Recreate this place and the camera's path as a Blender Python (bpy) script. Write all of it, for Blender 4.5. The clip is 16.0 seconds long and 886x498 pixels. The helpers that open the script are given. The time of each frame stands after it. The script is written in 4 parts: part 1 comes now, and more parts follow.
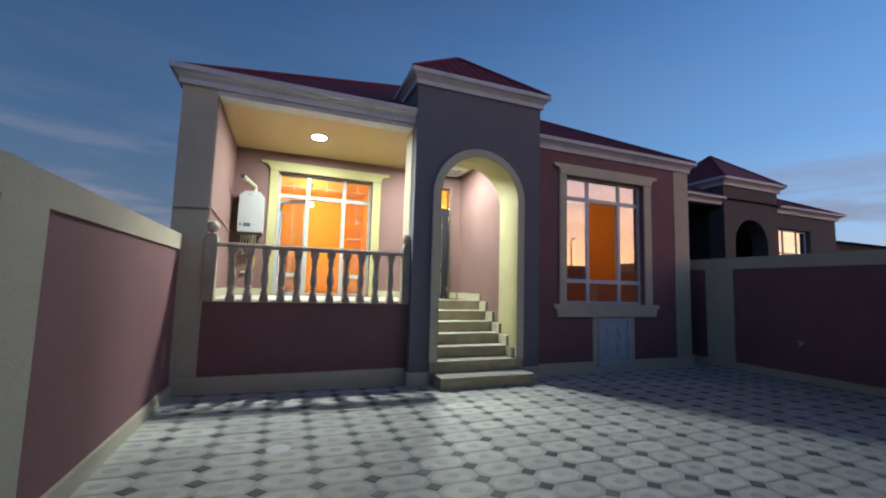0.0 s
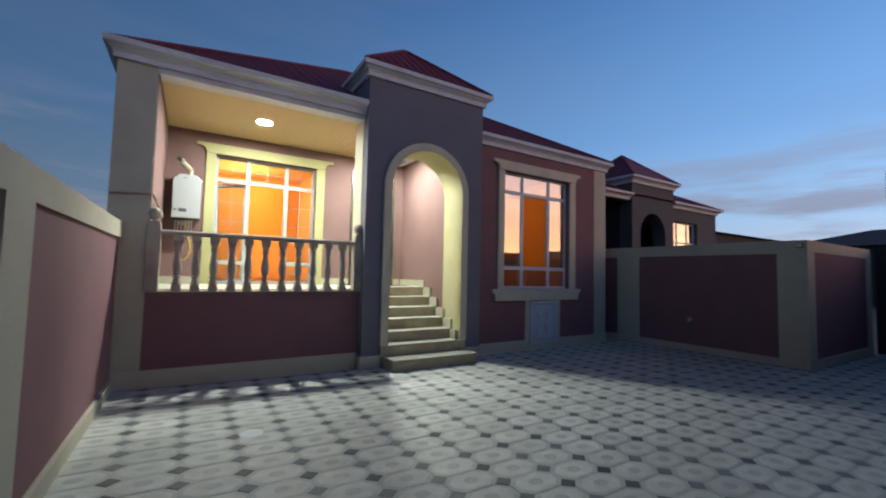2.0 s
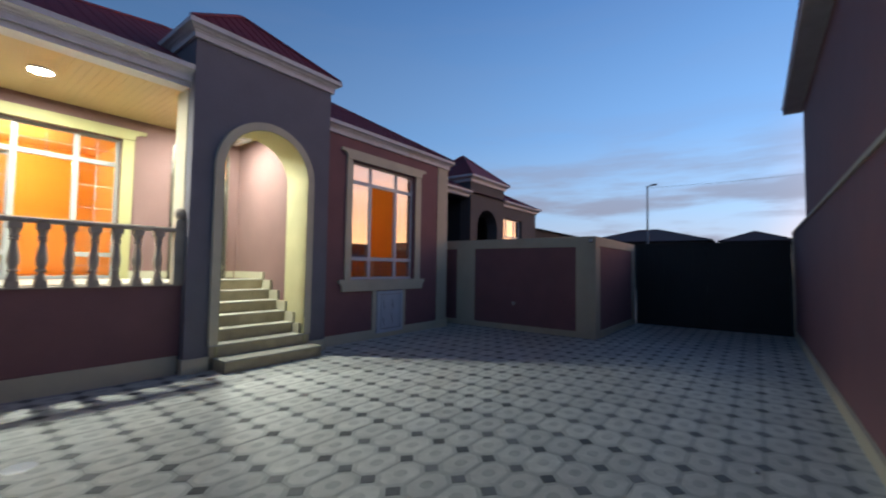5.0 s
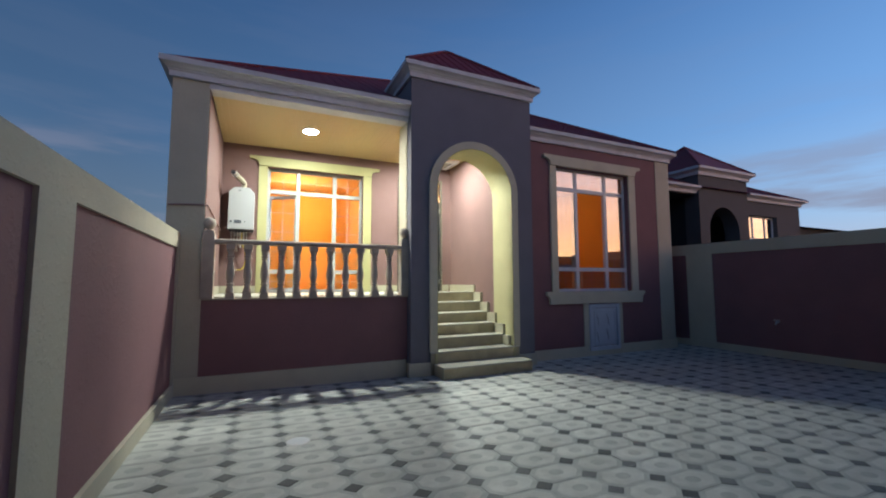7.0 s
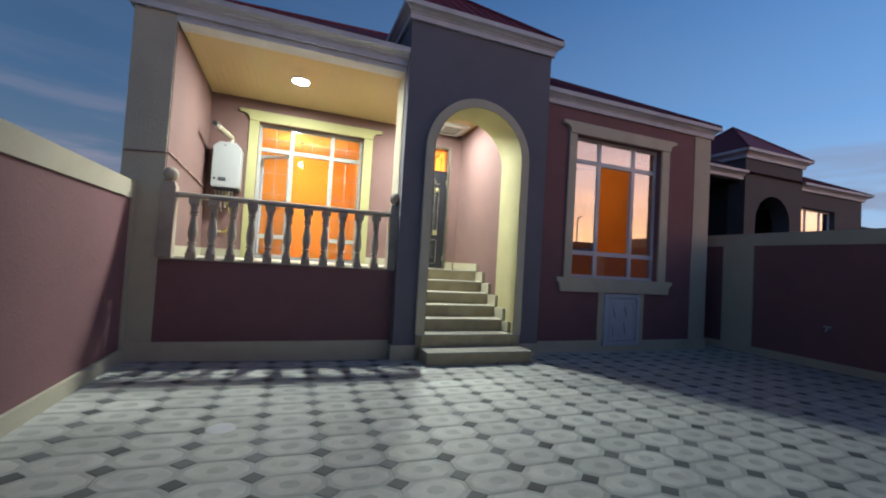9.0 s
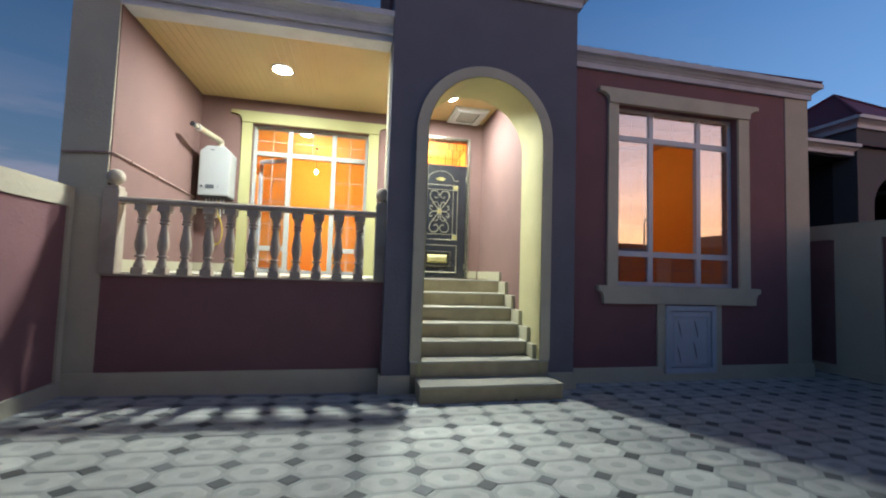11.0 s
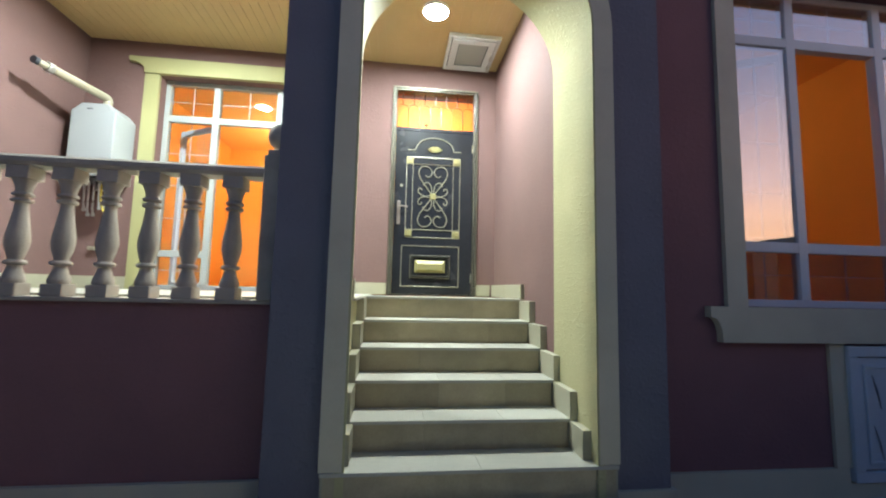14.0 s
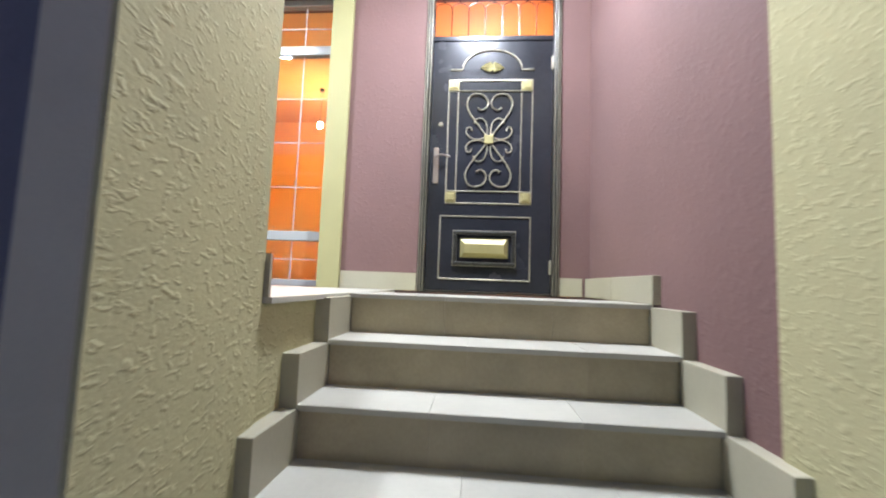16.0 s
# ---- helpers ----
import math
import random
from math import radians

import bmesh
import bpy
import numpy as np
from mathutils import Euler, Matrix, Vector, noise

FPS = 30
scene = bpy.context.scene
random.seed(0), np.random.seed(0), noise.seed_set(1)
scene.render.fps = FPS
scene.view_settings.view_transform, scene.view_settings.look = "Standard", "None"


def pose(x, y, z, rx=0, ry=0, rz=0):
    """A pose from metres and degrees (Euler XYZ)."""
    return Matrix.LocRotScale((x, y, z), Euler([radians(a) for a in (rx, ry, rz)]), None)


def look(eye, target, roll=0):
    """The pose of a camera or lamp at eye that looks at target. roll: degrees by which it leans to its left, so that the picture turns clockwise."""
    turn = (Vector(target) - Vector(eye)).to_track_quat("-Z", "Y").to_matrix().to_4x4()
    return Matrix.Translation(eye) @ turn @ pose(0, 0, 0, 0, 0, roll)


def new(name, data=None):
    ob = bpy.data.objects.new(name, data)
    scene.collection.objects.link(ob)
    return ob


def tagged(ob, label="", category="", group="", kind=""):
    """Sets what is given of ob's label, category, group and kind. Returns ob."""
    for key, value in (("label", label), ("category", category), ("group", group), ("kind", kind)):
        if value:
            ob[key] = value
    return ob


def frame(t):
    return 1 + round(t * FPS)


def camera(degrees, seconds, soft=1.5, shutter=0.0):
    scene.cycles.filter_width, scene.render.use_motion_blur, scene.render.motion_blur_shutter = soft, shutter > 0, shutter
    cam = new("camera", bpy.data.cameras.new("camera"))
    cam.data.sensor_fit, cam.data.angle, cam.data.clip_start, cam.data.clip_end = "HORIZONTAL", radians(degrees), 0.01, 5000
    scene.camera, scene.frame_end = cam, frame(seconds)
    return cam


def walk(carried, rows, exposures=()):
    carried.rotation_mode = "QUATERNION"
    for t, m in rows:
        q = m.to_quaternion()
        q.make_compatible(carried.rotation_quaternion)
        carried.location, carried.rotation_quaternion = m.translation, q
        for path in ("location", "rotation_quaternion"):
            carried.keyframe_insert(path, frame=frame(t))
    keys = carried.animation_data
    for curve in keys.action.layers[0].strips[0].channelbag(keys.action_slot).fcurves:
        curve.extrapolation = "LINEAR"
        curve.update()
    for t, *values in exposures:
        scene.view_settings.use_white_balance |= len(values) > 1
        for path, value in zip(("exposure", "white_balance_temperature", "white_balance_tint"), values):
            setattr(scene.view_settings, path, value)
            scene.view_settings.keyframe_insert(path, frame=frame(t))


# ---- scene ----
cam = camera(94.8, 16.0, soft=2.0, shutter=0.4)
PATH = [
    (0, (0.149, 0.01, 1.596), (0.865, 1.868, 1.781), 1.6),
    (0.5, (0.053, -0.057, 1.606), (0.829, 1.778, 1.782), 1.6),
    (1, (-0.214, -0.068, 1.605), (0.636, 1.735, 1.764), 1.5),
    (1.5, (-0.389, -0.083, 1.61), (0.542, 1.681, 1.763), 1.3),
    (2, (-0.39, -0.161, 1.638), (0.655, 1.54, 1.757), 1.3),
    (2.5, (-0.414, -0.146, 1.642), (0.85, 1.4, 1.761), 1.2),
    (3, (-0.415, -0.139, 1.555), (1.074, 1.189, 1.687), 1.1),
    (3.2, (-0.40, -0.138, 1.60), (1.174, 1.092, 1.712), 1.3),
    (4.25, (-0.40, -0.20, 1.61), (1.35, 0.77, 1.735), 1.1),
    (5.3, (-0.372, -0.23, 1.62), (1.065, 1.157, 1.717), 0.7),
    (5.5, (-0.348, -0.203, 1.609), (0.974, 1.294, 1.724), 0.6),
    (6, (-0.359, -0.163, 1.561), (0.695, 1.531, 1.699), -0.1),
    (6.5, (-0.289, -0.089, 1.529), (0.597, 1.697, 1.687), -0.3),
    (7, (-0.206, 0.08, 1.524), (0.617, 1.895, 1.688), -0.2),
    (7.5, (-0.034, 0.198, 1.495), (0.736, 2.04, 1.623), 0.8),
    (8, (0.273, 0.264, 1.523), (1.007, 2.121, 1.629), 2.0),
    (8.5, (0.419, 0.434, 1.453), (1.163, 2.289, 1.517), 3.3),
    (11, (1.749, 1.559, 1.439), (2.162, 3.513, 1.552), 1.8),
    (11.5, (1.935, 1.932, 1.421), (2.357, 3.883, 1.545), 2.0),
    (12, (2.132, 2.294, 1.432), (2.498, 4.255, 1.567), 2.1),
    (12.5, (2.369, 2.654, 1.456), (2.689, 4.624, 1.587), 2.0),
    (13, (2.511, 3.095, 1.437), (2.831, 5.063, 1.587), 1.7),
    (13.5, (2.672, 3.491, 1.454), (2.922, 5.467, 1.635), 1.5),
    (14, (2.793, 3.932, 1.407), (3.02, 5.909, 1.604), 1.3),
    (14.5, (2.888, 4.351, 1.408), (3.08, 6.332, 1.598), 1.4),
    (15, (3.085, 4.802, 1.416), (3.162, 6.789, 1.619), 1.7),
    (15.5, (3.146, 5.269, 1.366), (3.147, 7.263, 1.525), 2.0),
    (16, (3.155, 5.747, 1.393), (2.99, 7.734, 1.563), 2.1),
]
walk(cam, [(t, look(eye, target, roll)) for t, eye, target, roll in PATH],
     exposures=((0, -0.02, 6330, 10), (1.2, 0.01, 6400, 10), (1.9, 0.03, 6480, 10), (2.6, 0.16, 6680, 11), (5.5, 0.14, 6680, 11), (6.1, 0.02, 6680, 12), (6.8, 0.0, 6470, 10), (8.5, -0.03, 6380, 10),
                (11.5, 0.09, 6300, 10), (12.6, 0.11, 5980, 8), (13.5, 0.03, 5930, 8), (14.7, -0.11, 6080, 7), (15.4, -0.14, 6000, 12), (16, -0.2, 5750, 24)))
LED_POWER = 1360.0      # ceiling lamps of the terrace
BULB_POWER = 1250.0    # bulbs in the room behind the terrace and in the hall
BULB_DIM = 280.0       # bulb in the front room

# ---------------------------------------------------------------- world
def sky_world():
    w = bpy.data.worlds.new("dusk_sky")
    scene.world = w
    w.use_nodes = True
    nt = w.node_tree
    nt.nodes.clear()
    N, L = nt.nodes.new, nt.links.new
    out, bg = N("ShaderNodeOutputWorld"), N("ShaderNodeBackground")
    tc = N("ShaderNodeTexCoord")
    sep = N("ShaderNodeSeparateXYZ")
    L(tc.outputs["Generated"], sep.inputs[0])
    # blue dome, brighter low down
    dome = N("ShaderNodeValToRGB")
    e = dome.color_ramp.elements
    e[0].position, e[0].color = 0.0, (0.43, 0.43, 0.45, 1)
    e[1].position, e[1].color = 1.0, (0.009, 0.024, 0.062, 1)
    for p, c in ((0.06, (0.36, 0.43, 0.55)), (0.13, (0.28, 0.44, 0.66)), (0.30, (0.15, 0.32, 0.62)), (0.55, (0.075, 0.19, 0.44)), (0.75, (0.024, 0.060, 0.15))):
        k = e.new(p)
        k.color = (*c, 1)
    L(sep.outputs["Z"], dome.inputs[0])
    # side of the set sun
    dot = N("ShaderNodeVectorMath")
    dot.operation = "DOT_PRODUCT"
    dot.inputs[1].default_value = SUNSET
    L(tc.outputs["Generated"], dot.inputs[0])
    side = N("ShaderNodeMapRange")
    side.inputs[1].default_value, side.inputs[2].default_value = -0.9, 0.9
    side.inputs[3].default_value, side.inputs[4].default_value = 0.38, 1.50
    L(dot.outputs["Value"], side.inputs[0])
    mul = N("ShaderNodeMixRGB")
    mul.blend_type = "MULTIPLY"
    mul.inputs[0].default_value = 1
    L(dome.outputs[0], mul.inputs[1])
    L(side.outputs[0], mul.inputs[2])
    # warm band over the horizon on that side
    glow = N("ShaderNodeValToRGB")
    e = glow.color_ramp.elements
    e[0].position, e[0].color = 0.0, (3.6, 1.75, 0.62, 1)
    e[1].position, e[1].color = 1.0, (0.010, 0.03, 0.08, 1)
    for p, c in ((0.08, (3.1, 1.62, 0.80)), (0.22, (1.60, 1.08, 0.98)), (0.40, (0.62, 0.56, 0.70)), (0.62, (0.18, 0.22, 0.36))):
        k = e.new(p)
        k.color = (*c, 1)
    L(sep.outputs["Z"], glow.inputs[0])
    gs = N("ShaderNodeMapRange")
    gs.interpolation_type = "SMOOTHSTEP"
    gs.inputs[1].default_value, gs.inputs[2].default_value = 0.60, 0.99
    L(dot.outputs["Value"], gs.inputs[0])
    mix = N("ShaderNodeMixRGB")
    L(gs.outputs[0], mix.inputs[0])
    L(mul.outputs[0], mix.inputs[1])
    L(glow.outputs[0], mix.inputs[2])
    # long thin clouds low in the sky
    mp = N("ShaderNodeMapping")
    mp.inputs["Scale"].default_value = (1.6, 1.6, 11)
    L(tc.outputs["Generated"], mp.inputs[0])
    no = N("ShaderNodeTexNoise")
    no.inputs["Scale"].default_value, no.inputs["Detail"].default_value, no.inputs["Roughness"].default_value = 1.5, 6, 0.55
    L(mp.outputs[0], no.inputs["Vector"])
    cr = N("ShaderNodeMapRange")
    cr.interpolation_type = "SMOOTHSTEP"
    cr.inputs[1].default_value, cr.inputs[2].default_value = 0.43, 0.61
    L(no.outputs["Fac"], cr.inputs[0])
    low = N("ShaderNodeMapRange")
    low.interpolation_type = "SMOOTHSTEP"
    low.inputs[1].default_value, low.inputs[2].default_value = 0.36, 0.10
    low.inputs[3].default_value, low.inputs[4].default_value = 0.04, 0.80
    L(sep.outputs["Z"], low.inputs[0])
    cm = N("ShaderNodeMath")
    cm.operation = "MULTIPLY"
    L(cr.outputs[0], cm.inputs[0])
    L(low.outputs[0], cm.inputs[1])
    # thinner over the afterglow
    thin = N("ShaderNodeMapRange")
    thin.inputs[3].default_value, thin.inputs[4].default_value = 1.0, 0.3
    L(gs.outputs[0], thin.inputs[0])
    cov = N("ShaderNodeMath")
    cov.operation = "MULTIPLY"
    L(cm.outputs[0], cov.inputs[0])
    L(thin.outputs[0], cov.inputs[1])
    cl = N("ShaderNodeMixRGB")
    cl.inputs[2].default_value = (0.24, 0.245, 0.33, 1)
    L(cov.outputs[0], cl.inputs[0])
    L(mix.outputs[0], cl.inputs[1])
    L(cl.outputs[0], bg.inputs[0])
    bg.inputs[1].default_value = SKY
    L(bg.outputs[0], out.inputs[0])


SUNSET = (0.62, -0.785, 0.0)
SKY = 1.12
sky_world()


# ---------------------------------------------------------------- materials
def mat(name, color, rough=0.8, metal=0.0, var=0.12, scale=3.0, fine=60.0, bump=0.15, dist=0.01, rand=0.0, dirt=None, island=False, spec=0.4, stretch=(1, 1, 1)):
    """Plain surface with variation at two scales, fine relief and, for pieces, a shade of its own."""
    m = bpy.data.materials.new(name)
    m.use_nodes = True
    nt = m.node_tree
    N, L = nt.nodes.new, nt.links.new
    p = nt.nodes["Principled BSDF"]
    p.inputs["Metallic"].default_value = metal
    p.inputs["Specular IOR Level"].default_value = spec
    geo = N("ShaderNodeNewGeometry")
    mp = N("ShaderNodeMapping")
    mp.inputs["Scale"].default_value = stretch
    L(geo.outputs["Position"], mp.inputs[0])
    big, small = N("ShaderNodeTexNoise"), N("ShaderNodeTexNoise")
    big.inputs["Scale"].default_value, big.inputs["Detail"].default_value = scale, 5
    small.inputs["Scale"].default_value, small.inputs["Detail"].default_value = fine, 3
    L(mp.outputs[0], big.inputs["Vector"])
    L(mp.outputs[0], small.inputs["Vector"])
    add = N("ShaderNodeMath")
    add.operation = "MULTIPLY_ADD"
    add.inputs[1].default_value = 0.4
    L(small.outputs["Fac"], add.inputs[0])
    L(big.outputs["Fac"], add.inputs[2])
    rng = N("ShaderNodeMapRange")
    rng.inputs[1].default_value, rng.inputs[2].default_value = 0.4, 1.0
    rng.inputs[3].default_value, rng.inputs[4].default_value = 1 - var, 1 + var
    L(add.outputs[0], rng.inputs[0])
    last = rng.outputs[0]
    if rand:
        src = geo.outputs["Random Per Island"] if island else N("ShaderNodeObjectInfo").outputs["Random"]
        r2 = N("ShaderNodeMapRange")
        r2.inputs[3].default_value, r2.inputs[4].default_value = 1 - rand, 1 + rand
        L(src, r2.inputs[0])
        mu = N("ShaderNodeMath")
        mu.operation = "MULTIPLY"
        L(last, mu.inputs[0])
        L(r2.outputs[0], mu.inputs[1])
        last = mu.outputs[0]
    base = N("ShaderNodeMixRGB")
    base.blend_type = "MULTIPLY"
    base.inputs[0].default_value = 1
    base.inputs[1].default_value = (*color, 1)
    L(last, base.inputs[2])
    col = base.outputs[0]
    if dirt:
        dn = N("ShaderNodeTexNoise")
        dn.inputs["Scale"].default_value, dn.inputs["Detail"].default_value, dn.inputs["Roughness"].default_value = 1.3, 8, 0.65
        L(geo.outputs["Position"], dn.inputs["Vector"])
        dr = N("ShaderNodeMapRange")
        dr.inputs[1].default_value, dr.inputs[2].default_value, dr.inputs[4].default_value = 0.52, 0.75, 0.55
        L(dn.outputs["Fac"], dr.inputs[0])
        dm = N("ShaderNodeMixRGB")
        dm.inputs[2].default_value = (*dirt, 1)
        L(dr.outputs[0], dm.inputs[0])
        L(col, dm.inputs[1])
        col = dm.outputs[0]
    L(col, p.inputs["Base Color"])
    rr = N("ShaderNodeMapRange")
    rr.inputs[3].default_value, rr.inputs[4].default_value = max(0.03, rough - 0.08), min(1, rough + 0.08)
    L(big.outputs["Fac"], rr.inputs[0])
    L(rr.outputs[0], p.inputs["Roughness"])
    if bump:
        b = N("ShaderNodeBump")
        b.inputs["Strength"].default_value, b.inputs["Distance"].default_value = bump, dist
        L(small.outputs["Fac"], b.inputs["Height"])
        L(b.outputs[0], p.inputs["Normal"])
    return m


def rough_render(name, color, swirl, depth=0.35, stretch=(1, 1, 1), lo=0.50):
    """Trowelled, rough-cast plaster with raised strokes."""
    m = mat(name, color, 0.85, var=0.10, scale=2.2, fine=90, bump=0.13)
    nt = m.node_tree
    N, L = nt.nodes.new, nt.links.new
    geo = N("ShaderNodeNewGeometry")
    w = N("ShaderNodeTexNoise")
    w.inputs["Scale"].default_value, w.inputs["Detail"].default_value, w.inputs["Distortion"].default_value = swirl, 4, 0.45
    mp = N("ShaderNodeMapping")
    mp.inputs["Scale"].default_value = stretch
    L(geo.outputs["Position"], mp.inputs[0])
    L(mp.outputs[0], w.inputs["Vector"])
    r = N("ShaderNodeMapRange")
    r.interpolation_type = "SMOOTHSTEP"
    r.inputs[1].default_value, r.inputs[2].default_value = lo, lo + 0.17
    L(w.outputs["Fac"], r.inputs[0])
    b = N("ShaderNodeBump")
    b.inputs["Strength"].default_value, b.inputs["Distance"].default_value = depth, 0.008
    L(r.outputs[0], b.inputs["Height"])
    old = nt.nodes["Bump"]
    L(old.outputs[0], b.inputs["Normal"])
    L(b.outputs[0], nt.nodes["Principled BSDF"].inputs["Normal"])
    return m


def emit(name, color, strength):
    m = bpy.data.materials.new(name)
    m.use_nodes = True
    p = m.node_tree.nodes["Principled BSDF"]
    p.inputs["Base Color"].default_value = (0.8, 0.8, 0.8, 1)
    p.inputs["Emission Color"].default_value = (*color, 1)
    p.inputs["Emission Strength"].default_value = strength
    return m


def glass(name, mirror, tint=(0.9, 0.93, 0.95), rough=0.01):
    m = bpy.data.materials.new(name)
    m.use_nodes = True
    nt = m.node_tree
    nt.nodes.clear()
    N, L = nt.nodes.new, nt.links.new
    out, mix, tr, gl = N("ShaderNodeOutputMaterial"), N("ShaderNodeMixShader"), N("ShaderNodeBsdfTransparent"), N("ShaderNodeBsdfGlossy")
    tr.inputs[0].default_value = (*tint, 1)
    gl.inputs["Roughness"].default_value = rough
    mix.inputs[0].default_value = mirror
    L(tr.outputs[0], mix.inputs[1])
    L(gl.outputs[0], mix.inputs[2])
    L(mix.outputs[0], out.inputs[0])
    return m


MAUVE = rough_render("mauve_render", (0.225, 0.112, 0.115), 26, 0.22)
PINK = rough_render("pink_mauve_render", (0.175, 0.101, 0.090), 30, 0.15)
CREAM = rough_render("cream_render", (0.494, 0.448, 0.333), 24, 0.25)
CREAM_ROUGH = rough_render("trowelled_cream_render", (0.430, 0.396, 0.216), 36, 0.34, (1, 0.75, 1.35), 0.52)
TRIM = mat("cream_moulding_paint", (0.56, 0.51, 0.37), 0.7, var=0.08, fine=120, bump=0.12, dirt=(0.40, 0.36, 0.27))
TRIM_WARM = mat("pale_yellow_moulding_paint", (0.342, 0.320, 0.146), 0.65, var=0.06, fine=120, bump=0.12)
SLATE = rough_render("slate_grey_render", (0.162, 0.158, 0.182), 30)
WHITE_CORNICE = mat("grey_white_cornice_paint", (0.555, 0.550, 0.566), 0.6, var=0.10, fine=90, bump=0.12, dirt=(0.33, 0.32, 0.32))
ROOF = mat("dark_red_metal_sheet", (0.15, 0.020, 0.032), 0.6, metal=0.0, var=0.18, fine=20, bump=0.05)
PVC = mat("cream_pvc_plank", (0.513, 0.372, 0.179), 0.32, var=0.05, fine=25, bump=0.02)
ORANGE = mat("apricot_wall_paint", (0.92, 0.53, 0.14), 0.7, var=0.06, scale=1.2, fine=80, bump=0.06)
ROOM_CEIL = mat("room_ceiling_paint", (0.86, 0.54, 0.20), 0.7, var=0.04, bump=0.03)
WOOD_FLOOR = mat("brown_laminate", (0.50, 0.32, 0.15), 0.35, var=0.2, fine=40, bump=0.04)
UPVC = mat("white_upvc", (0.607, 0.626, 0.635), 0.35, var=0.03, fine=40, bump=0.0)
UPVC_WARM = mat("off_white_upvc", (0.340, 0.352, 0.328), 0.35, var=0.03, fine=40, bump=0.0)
BAR = mat("pale_grey_glazing_bar", (0.55, 0.55, 0.55), 0.4, var=0.03, bump=0.0)
GLASS = glass("window_glass", 0.38)
NB_GLASS = glass("bright_window_glass", 0.75, (0.3, 0.3, 0.3))
FAN_GLASS = glass("satin_fanlight_glass", 0.006, (0.95, 0.9, 0.85), 0.5)
POST = mat("weathered_grey_steel", (0.20, 0.20, 0.21), 0.6, var=0.15, bump=0.05)
GLASS_IN = glass("inner_glass", 0.05)
STEP_TOP = mat("beige_porcelain_tread", (0.406, 0.392, 0.327), 0.38, var=0.09, scale=4, fine=50, bump=0.05, rand=0.11)
STEP_RISER = mat("beige_stone_riser", (0.363, 0.308, 0.197), 0.45, var=0.22, scale=5, fine=70, bump=0.08, rand=0.13, dirt=(0.30, 0.26, 0.19))
BASE_TILE = mat("beige_skirting_tile", (0.372, 0.348, 0.249), 0.45, var=0.08, scale=4, fine=60, bump=0.06, rand=0.05)
T_PALE = mat("pale_cement_tile", (0.500, 0.503, 0.453), 0.6, var=0.2, scale=7, fine=120, bump=0.2, rand=0.10, dirt=(0.42, 0.42, 0.41))
T_GREY = mat("grey_cement_tile", (0.389, 0.396, 0.359), 0.62, var=0.2, scale=9, fine=120, bump=0.2, rand=0.10, dirt=(0.40, 0.41, 0.38))
T_DARK = mat("dark_cement_tile", (0.128, 0.133, 0.128), 0.6, var=0.2, scale=9, fine=120, bump=0.2, rand=0.5)
S_PALE = mat("pale_cement_tile_far", (0.500, 0.503, 0.453), 0.6, var=0.2, scale=7, fine=120, bump=0.2, rand=0.10, island=True, dirt=(0.42, 0.42, 0.41))
S_GREY = mat("grey_cement_tile_far", (0.389, 0.396, 0.359), 0.62, var=0.2, scale=9, fine=120, bump=0.2, rand=0.10, dirt=(0.40, 0.41, 0.38), island=True)
S_DARK = mat("dark_cement_tile_far", (0.128, 0.133, 0.128), 0.6, var=0.2, scale=9, fine=120, bump=0.2, rand=0.5, island=True)
JOINT = mat("cement_bed", (0.34, 0.34, 0.335), 0.85, var=0.2, fine=80, bump=0.3)
CAST = mat("cast_grey_concrete", (0.407, 0.347, 0.275), 0.8, var=0.14, scale=5, fine=140, bump=0.35, dirt=(0.19, 0.17, 0.15))
GATE = mat("black_green_gate_paint", (0.014, 0.020, 0.024), 0.55, var=0.2, fine=30, bump=0.03)
DOOR = mat("black_enamel", (0.018, 0.019, 0.024), 0.25, var=0.25, fine=30, bump=0.03)
DOOR_FRAME = mat("black_gold_brushed_enamel", (0.035, 0.034, 0.028), 0.3, metal=0.2, var=0.75, scale=14, fine=60, bump=0.1, stretch=(4, 4, 0.6))
GOLD = mat("antique_gold_paint", (0.330, 0.294, 0.129), 0.42, metal=0.35, var=0.2, fine=140, bump=0.15)
SILVER_GOLD = mat("silver_gilt_iron", (0.324, 0.302, 0.228), 0.38, metal=0.55, var=0.25, fine=150, bump=0.2)
COPPER = mat("bronze_lever", (0.40, 0.34, 0.30), 0.3, metal=0.8, var=0.2, bump=0.05)
BOILER = mat("white_enamel_sheet", (0.340, 0.353, 0.348), 0.3, var=0.03, bump=0.0)
DARK_PLASTIC = mat("dark_grey_plastic", (0.035, 0.04, 0.05), 0.35, var=0.1, bump=0.02)
GREY_SCREEN = mat("grey_display", (0.12, 0.14, 0.16), 0.2, var=0.1, bump=0.0)
CHROME = mat("brushed_metal", (0.55, 0.55, 0.53), 0.3, metal=0.9, var=0.1, bump=0.03)
FLUE = mat("ivory_flue_pipe", (0.399, 0.358, 0.262), 0.4, metal=0.2, var=0.1, bump=0.05)
YELLOW_HOSE = mat("yellow_gas_hose", (0.62, 0.48, 0.06), 0.45, var=0.1, bump=0.05)
PIPE = mat("painted_gas_pipe", (0.30, 0.20, 0.18), 0.5, var=0.15, bump=0.05)
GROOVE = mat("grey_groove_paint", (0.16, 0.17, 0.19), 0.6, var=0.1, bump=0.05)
HATCH = mat("white_hatch_paint", (0.52, 0.56, 0.60), 0.5, var=0.08, bump=0.08, dirt=(0.40, 0.42, 0.45))
FAR_DARK = mat("distant_dark_roof", (0.085, 0.052, 0.056), 0.8, var=0.2, bump=0.1)
